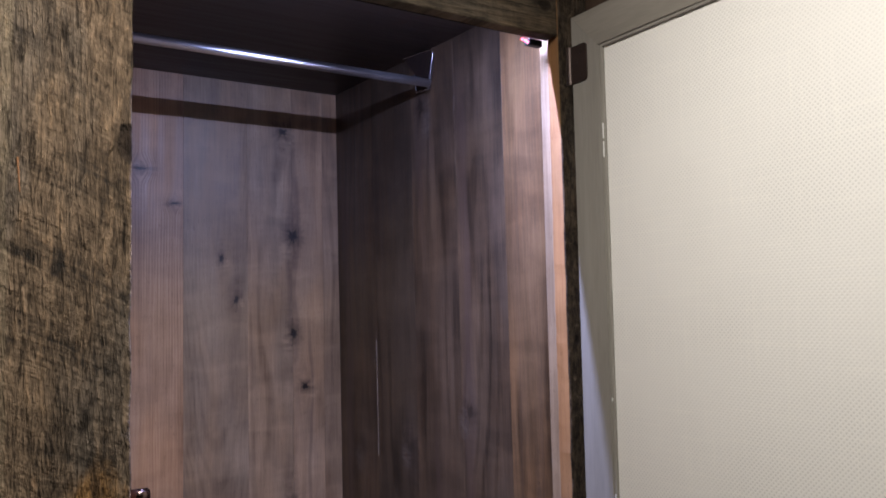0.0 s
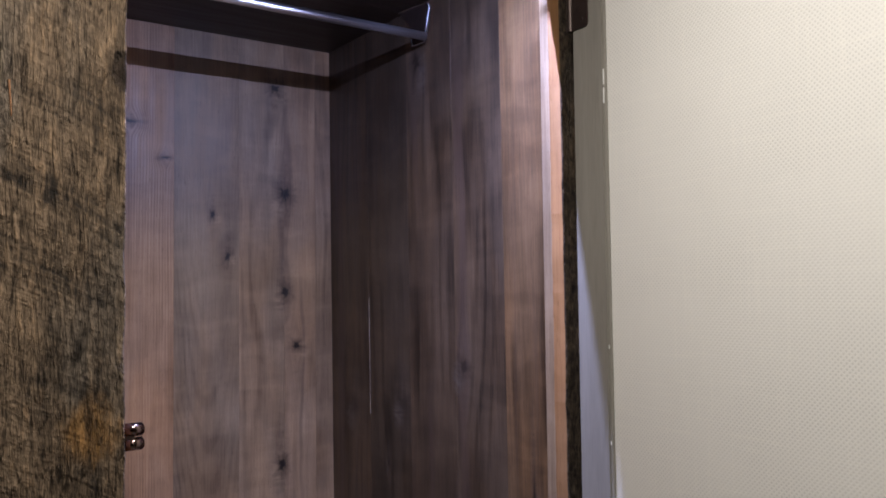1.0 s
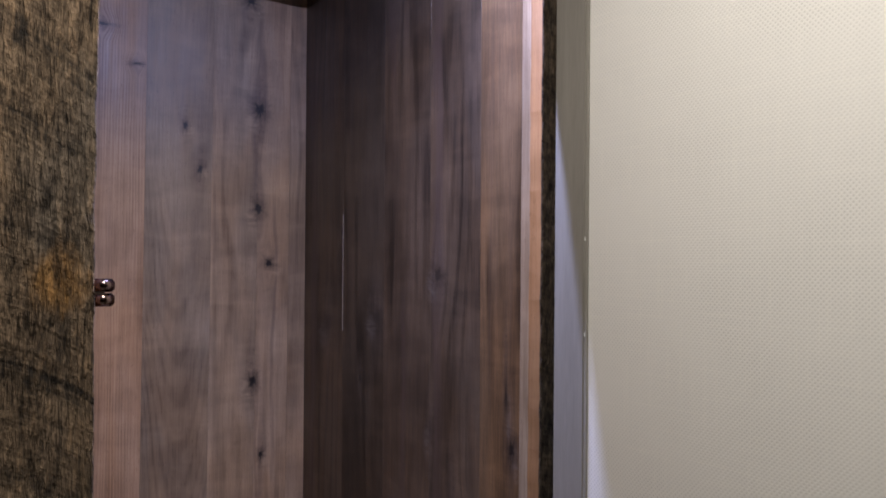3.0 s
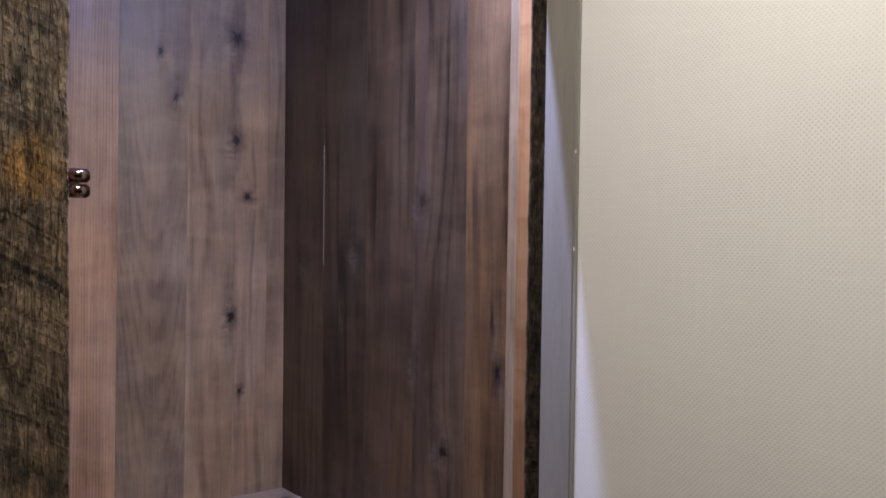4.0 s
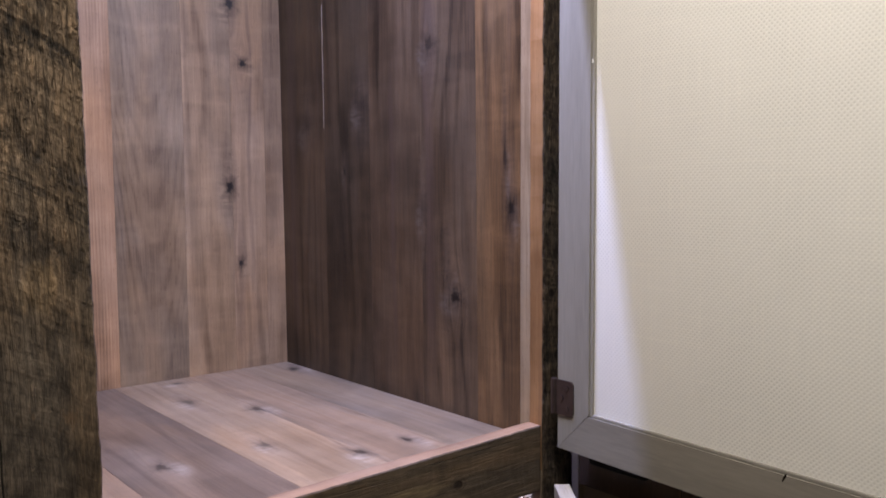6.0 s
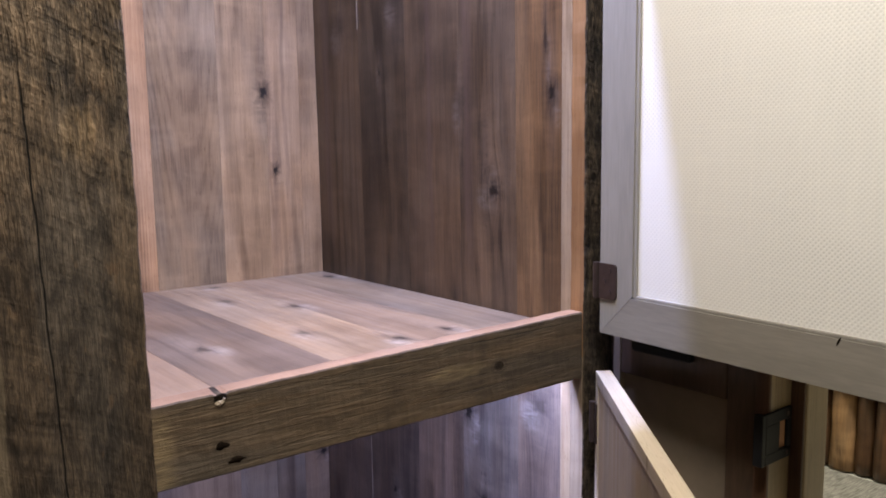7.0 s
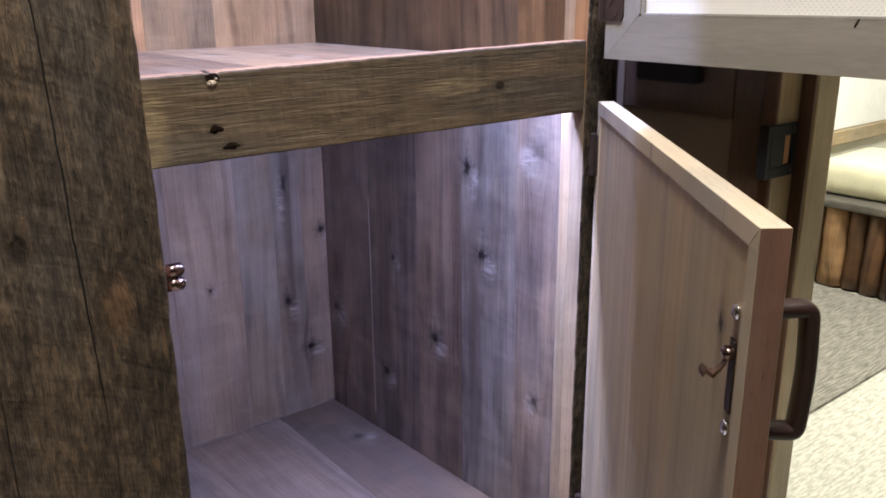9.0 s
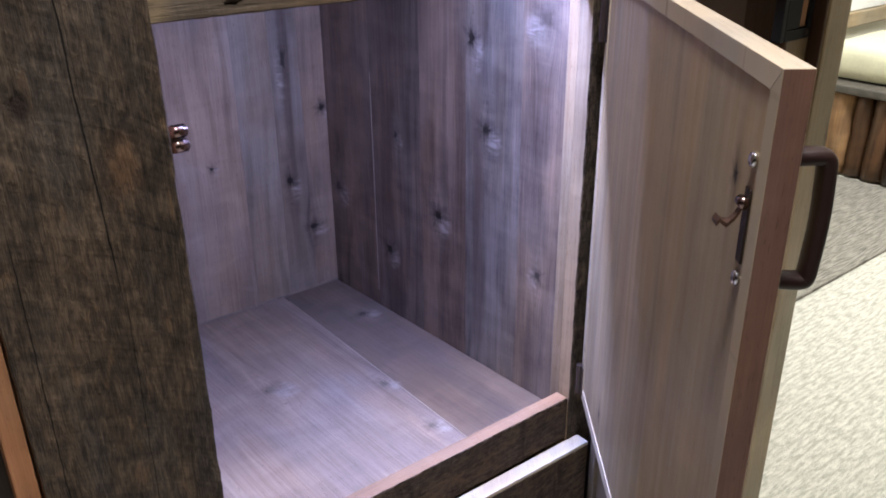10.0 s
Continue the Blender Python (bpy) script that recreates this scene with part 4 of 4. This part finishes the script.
for lo, hi in (((Y1 - b0 - 0.005, Z0 + b1), (Y1 - b0, Z1 - b1)), ((Y0 + b0, Z0 + b1), (Y0 + b0 + 0.005, Z1 - b1)),
               ((Y0 + b0 + 0.005, Z0 + b1), (Y1 - b0 - 0.005, Z0 + b1 + 0.005)), ((Y0 + b0 + 0.005, Z1 - b1 - 0.005), (Y1 - b0 - 0.005, Z1 - b1))):
    part("bead", box((UX + 0.002, lo[0], lo[1]), (UX + 0.0062, hi[0], hi[1]), 0.0015, 2), M_GREY, udoor)
random.seed(2)
for z in (2.075, 2.050, 1.725, 1.60):
    part("sealant_blob", box((UX + 0.001, Y1 - b0 - 0.0030, z), (UX + 0.006, Y1 - b0 - 0.0012, z + random.uniform(0.004, 0.022)), 0.0008, 2), M_CAULK, udoor, "smear of white sealant")
dent = bmesh.new()
bmesh.ops.create_uvsphere(dent, u_segments=14, v_segments=8, radius=1.0, matrix=Matrix.LocRotScale((UX + 0.0004, 0.533, 1.1465), Matrix.Rotation(radians(25), 3, "X").to_quaternion(), (0.0008, 0.0014, 0.0052)))
part("dent", dent, M_PIT, udoor, "small dark dent in the frame", True)
hinge_plate(udoor, UX, 0.829, 0.862, 2.162, 2.215)
hinge_plate(udoor, UX, 0.831, 0.863, 1.143, 1.190)
udoor_m = Matrix.Translation((UX, Y1, 0)) @ pose(0, 0, 0, 0, 0, -3.4) @ Matrix.Translation((-UX, -Y1, 0))
udoor.matrix_world = udoor_m

# ---- lower door: pale solid door, half open; built along -x from its hinge, inner face towards +y ----
LW, LT, LZ0, LZ1 = 0.596, 0.0208, 0.388, 1.034
E_ = 0.017
ldoor = part("door", box((-LW + E_, -LT + 0.001, LZ0 + E_), (-E_, -0.0016, LZ1 - E_)), M_DOOR_FACE, ward, "half-open pale wooden door with mitred edging")


def edging(pts, material, label=""):
    bm = bmesh.new()
    lo = [bm.verts.new((p[0], -LT, p[1])) for p in pts]
    hi = [bm.verts.new((p[0], 0, p[1])) for p in pts]
    bm.faces.new(lo), bm.faces.new(hi)
    for i in range(4):
        bm.faces.new((lo[i], lo[(i + 1) % 4], hi[(i + 1) % 4], hi[i]))
    bmesh.ops.recalc_face_normals(bm, faces=bm.faces[:])
    bmesh.ops.bevel(bm, geom=bm.edges[:], offset=0.0004, segments=1, affect="EDGES")
    for f in bm.faces:
        if len(material) > 1 and f.normal.x < -0.8:
            f.material_index = 1
    return part("edging", bm, material, ldoor, label)


edging(((-LW, LZ0), (-LW, LZ1), (-LW + E_, LZ1 - E_), (-LW + E_, LZ0 + E_)), [M_DOOR_EDGE, M_DOOR_RED], "pale edging with a reddish outer edge")
edging(((0, LZ1), (0, LZ0), (-E_, LZ0 + E_), (-E_, LZ1 - E_)), [M_DOOR_EDGE])
edging(((-LW, LZ1), (0, LZ1), (-E_, LZ1 - E_), (-LW + E_, LZ1 - E_)), [M_DOOR_TOP])
edging(((0, LZ0), (-LW, LZ0), (-LW + E_, LZ0 + E_), (-E_, LZ0 + E_)), [M_DOOR_TOP])
# bow handle on the outer face
HX, HZ0, HZ1, HP = -LW + 0.026, 0.871, 0.974, 0.030
prof = [(0, HZ0 + 0.006), (-0.80 * HP, HZ0 + 0.004), (-0.97 * HP, HZ0 + 0.006), (-HP, HZ0 + 0.018), (-1.06 * HP, (HZ0 + HZ1) / 2),
        (-HP, HZ1 - 0.018), (-0.97 * HP, HZ1 - 0.006), (-0.80 * HP, HZ1 - 0.004), (0, HZ1 - 0.006)]
bm = bmesh.new()
rings = []
for _ in range(3):  # round the path
    prof = [prof[0]] + [q for a, b in zip(prof, prof[1:]) for q in ((0.75 * a[0] + 0.25 * b[0], 0.75 * a[1] + 0.25 * b[1]), (0.25 * a[0] + 0.75 * b[0], 0.25 * a[1] + 0.75 * b[1]))] + [prof[-1]]
for i, (py, pz) in enumerate(prof):
    a = Vector(prof[max(0, i - 1)])
    b = Vector(prof[min(len(prof) - 1, i + 1)])
    d = (b - a).normalized()
    n = Vector((-d.y, d.x))
    hw, ht = 0.0085, 0.0058
    ring = []
    for k in range(12):
        ang = 2 * math.pi * k / 12
        cx, cn = math.copysign(abs(math.cos(ang)) ** 0.6, math.cos(ang)) * hw, math.copysign(abs(math.sin(ang)) ** 0.6, math.sin(ang)) * ht
        ring.append(bm.verts.new((HX + cx, -LT + py + n.x * cn, pz + n.y * cn)))
    rings.append(ring)
for r0, r1 in zip(rings, rings[1:]):
    for k in range(12):
        bm.faces.new((r0[k], r0[(k + 1) % 12], r1[(k + 1) % 12], r1[k]))
bm.faces.new(rings[0]), bm.faces.new(rings[-1][::-1])
bmesh.ops.recalc_face_normals(bm, faces=bm.faces[:])
part("handle", bm, M_HANDLE, ldoor, "dark brown bow handle", True)
# latch on the inner face
latch = part("latch_slot", box((HX - 0.004, -0.0011, 0.890), (HX + 0.006, 0.0006, 0.946), 0.0004, 1), M_METAL_BROWN, ldoor, "dark slot of the latch")
bm = tube((HX - 0.004, 0.003, 0.936), (HX + 0.005, 0.003, 0.936), 0.0042, 14)
part("pivot", bm, M_COPPER, ldoor, "", True)
bm = bmesh.new()
arc = [(0.003, 0.936), (0.005, 0.930), (0.008, 0.925), (0.011, 0.922), (0.014, 0.921), (0.017, 0.923), (0.019, 0.925), (0.0210, 0.922)]
prev = None
for i, (py, pz) in enumerate(arc):
    w = 0.0028 if i < 4 else 0.0055
    cur = [bm.verts.new((HX + sx * w, py, pz + sz * 0.0016)) for sx, sz in ((-1, -1), (1, -1), (1, 1), (-1, 1))]
    if prev:
        for k in range(4):
            bm.faces.new((prev[k], prev[(k + 1) % 4], cur[(k + 1) % 4], cur[k]))
    else:
        bm.faces.new(cur)
    prev = cur
bm.faces.new(prev[::-1])
bmesh.ops.recalc_face_normals(bm, faces=bm.faces[:])
part("hook", bm, M_LATCH, ldoor, "bent copper-coloured latch hook")
for z in (0.878, 0.967):
    sc = bmesh.new()
    bmesh.ops.create_uvsphere(sc, u_segments=16, v_segments=8, radius=0.0058, matrix=Matrix.LocRotScale((HX, 0.0003, z), None, (1, 0.55, 1)))
    part("screw", sc, M_CHROME, ldoor, "bright round-head screw", True)
for z in (0.942, 0.394):
    part("hinge", tube((-0.003, 0.004, z), (-0.003, 0.004, z + 0.050), 0.005, 14, box((-0.016, 0.0, z), (-0.003, 0.0022, z + 0.050), 0.0008, 1)), M_METAL_BROWN, ldoor, "brown metal hinge leaf")
for ob in [ldoor] + list(ldoor.children):  # the door sags a little at its free end
    for v in ob.data.vertices:
        if v.co.z > 0.98:
            v.co.z += 0.006 * (1 + v.co.x / LW)
ldoor.matrix_world = Matrix.Translation((0.789, 0.873, 0)) @ pose(0, 0, 0, 0, 0, 51.0)

# ---- fittings inside the wardrobe ----
rod = thing("closet_rod", "brushed aluminium hanging rod on wire-thin metal brackets", "closet rod")
part("tube", tube((LX + 0.001, 1.245, 2.255), (0.792, 1.245, 2.257), 0.0075, 24), M_ROD, rod, "", True)


def bracket(x, sign):
    """A thin folded plate: a lop-sided hexagon with a bright rim."""
    path = [(1.335, 2.3245), (1.243, 2.318), (1.232, 2.309), (1.250, 2.248), (1.290, 2.250), (1.296, 2.285)]
    bm = bmesh.new()
    a = [bm.verts.new((x - 0.0008, y, z)) for y, z in path]
    b = [bm.verts.new((x + 0.0008, y, z)) for y, z in path]
    bm.faces.new(a), bm.faces.new(b)
    for k in range(len(path)):
        bm.faces.new((a[k], a[(k + 1) % 6], b[(k + 1) % 6], b[k]))
    bmesh.ops.recalc_face_normals(bm, faces=bm.faces[:])
    br = part("bracket", bm, M_METAL_BROWN, rod, "thin folded metal bracket")
    for (p, q), (r, w) in zip(path, path[1:]):
        part("rim", tube((x - sign * 0.004, p, q), (x - sign * 0.004, r, w), 0.0009, 8), M_CHROME, br)


bracket(0.7975, 1)
bracket(LX + 0.008, -1)


def led_unit(c, low):
    L = thing("cabinet_light", "slim black light bar with a small sensor behind the barn-board rail", "light", "cabinet lights")
    x, y, z = c
    part("housing", box((0.215, 0.9225, low), (0.790, 0.9235, z + 0.012), 0.0003, 1), M_BLACK, L, "slim black housing")
    part("back_plate", box((0.215, 0.9237, z + 0.004), (0.790, 0.936, z + 0.012), 0.0008, 1), M_BLACK, L)
    part("sensor", box((0.756, 0.9225, low - 0.010), (0.782, 0.934, low - 0.0005), 0.002, 2), M_BLACK, L, "small black sensor block")
    for dx in (0.0, 0.006, 0.010):
        part("indicator", box((0.744 + dx, 0.924, low - 0.005 - dx * 0.3), (0.747 + dx, 0.927, low - 0.002 - dx * 0.3), 0.0006, 1), M_RED, L, "tiny red indicator")
    return L


led_unit(LED_UP, 2.2435)
led_unit(LED_LOW, 1.0300)


def roller_catch(z, dx):
    c = thing("roller_catch", "polished bronze double roller catch on the barn board's inner edge", "catch", "roller catches")
    part("bracket", box((0.190 + dx, FY + 0.0265, z - 0.016), (0.2035 + dx, FY + 0.040, z + 0.016), 0.002, 2), M_COPPER, c)
    for s_ in (-1, 1):
        bm = tube((0.1985 + dx, FY + 0.016, z + s_ * 0.0072), (0.2185 + dx, FY + 0.016, z + s_ * 0.0072), 0.0068, 20)
        bmesh.ops.bevel(bm, geom=[e for e in bm.edges if abs(e.verts[0].co.x - e.verts[1].co.x) < 1e-5], offset=0.0018, segments=2, affect="EDGES")
        part("roller", bm, M_COPPER, c, "", True)
    part("arm", box((0.1995 + dx, FY + 0.012, z - 0.010), (0.2100 + dx, FY + 0.028, z + 0.010), 0.002, 2), M_METAL_BROWN, c)


roller_catch(1.660, -0.0035)
roller_catch(0.913, 0.0065)
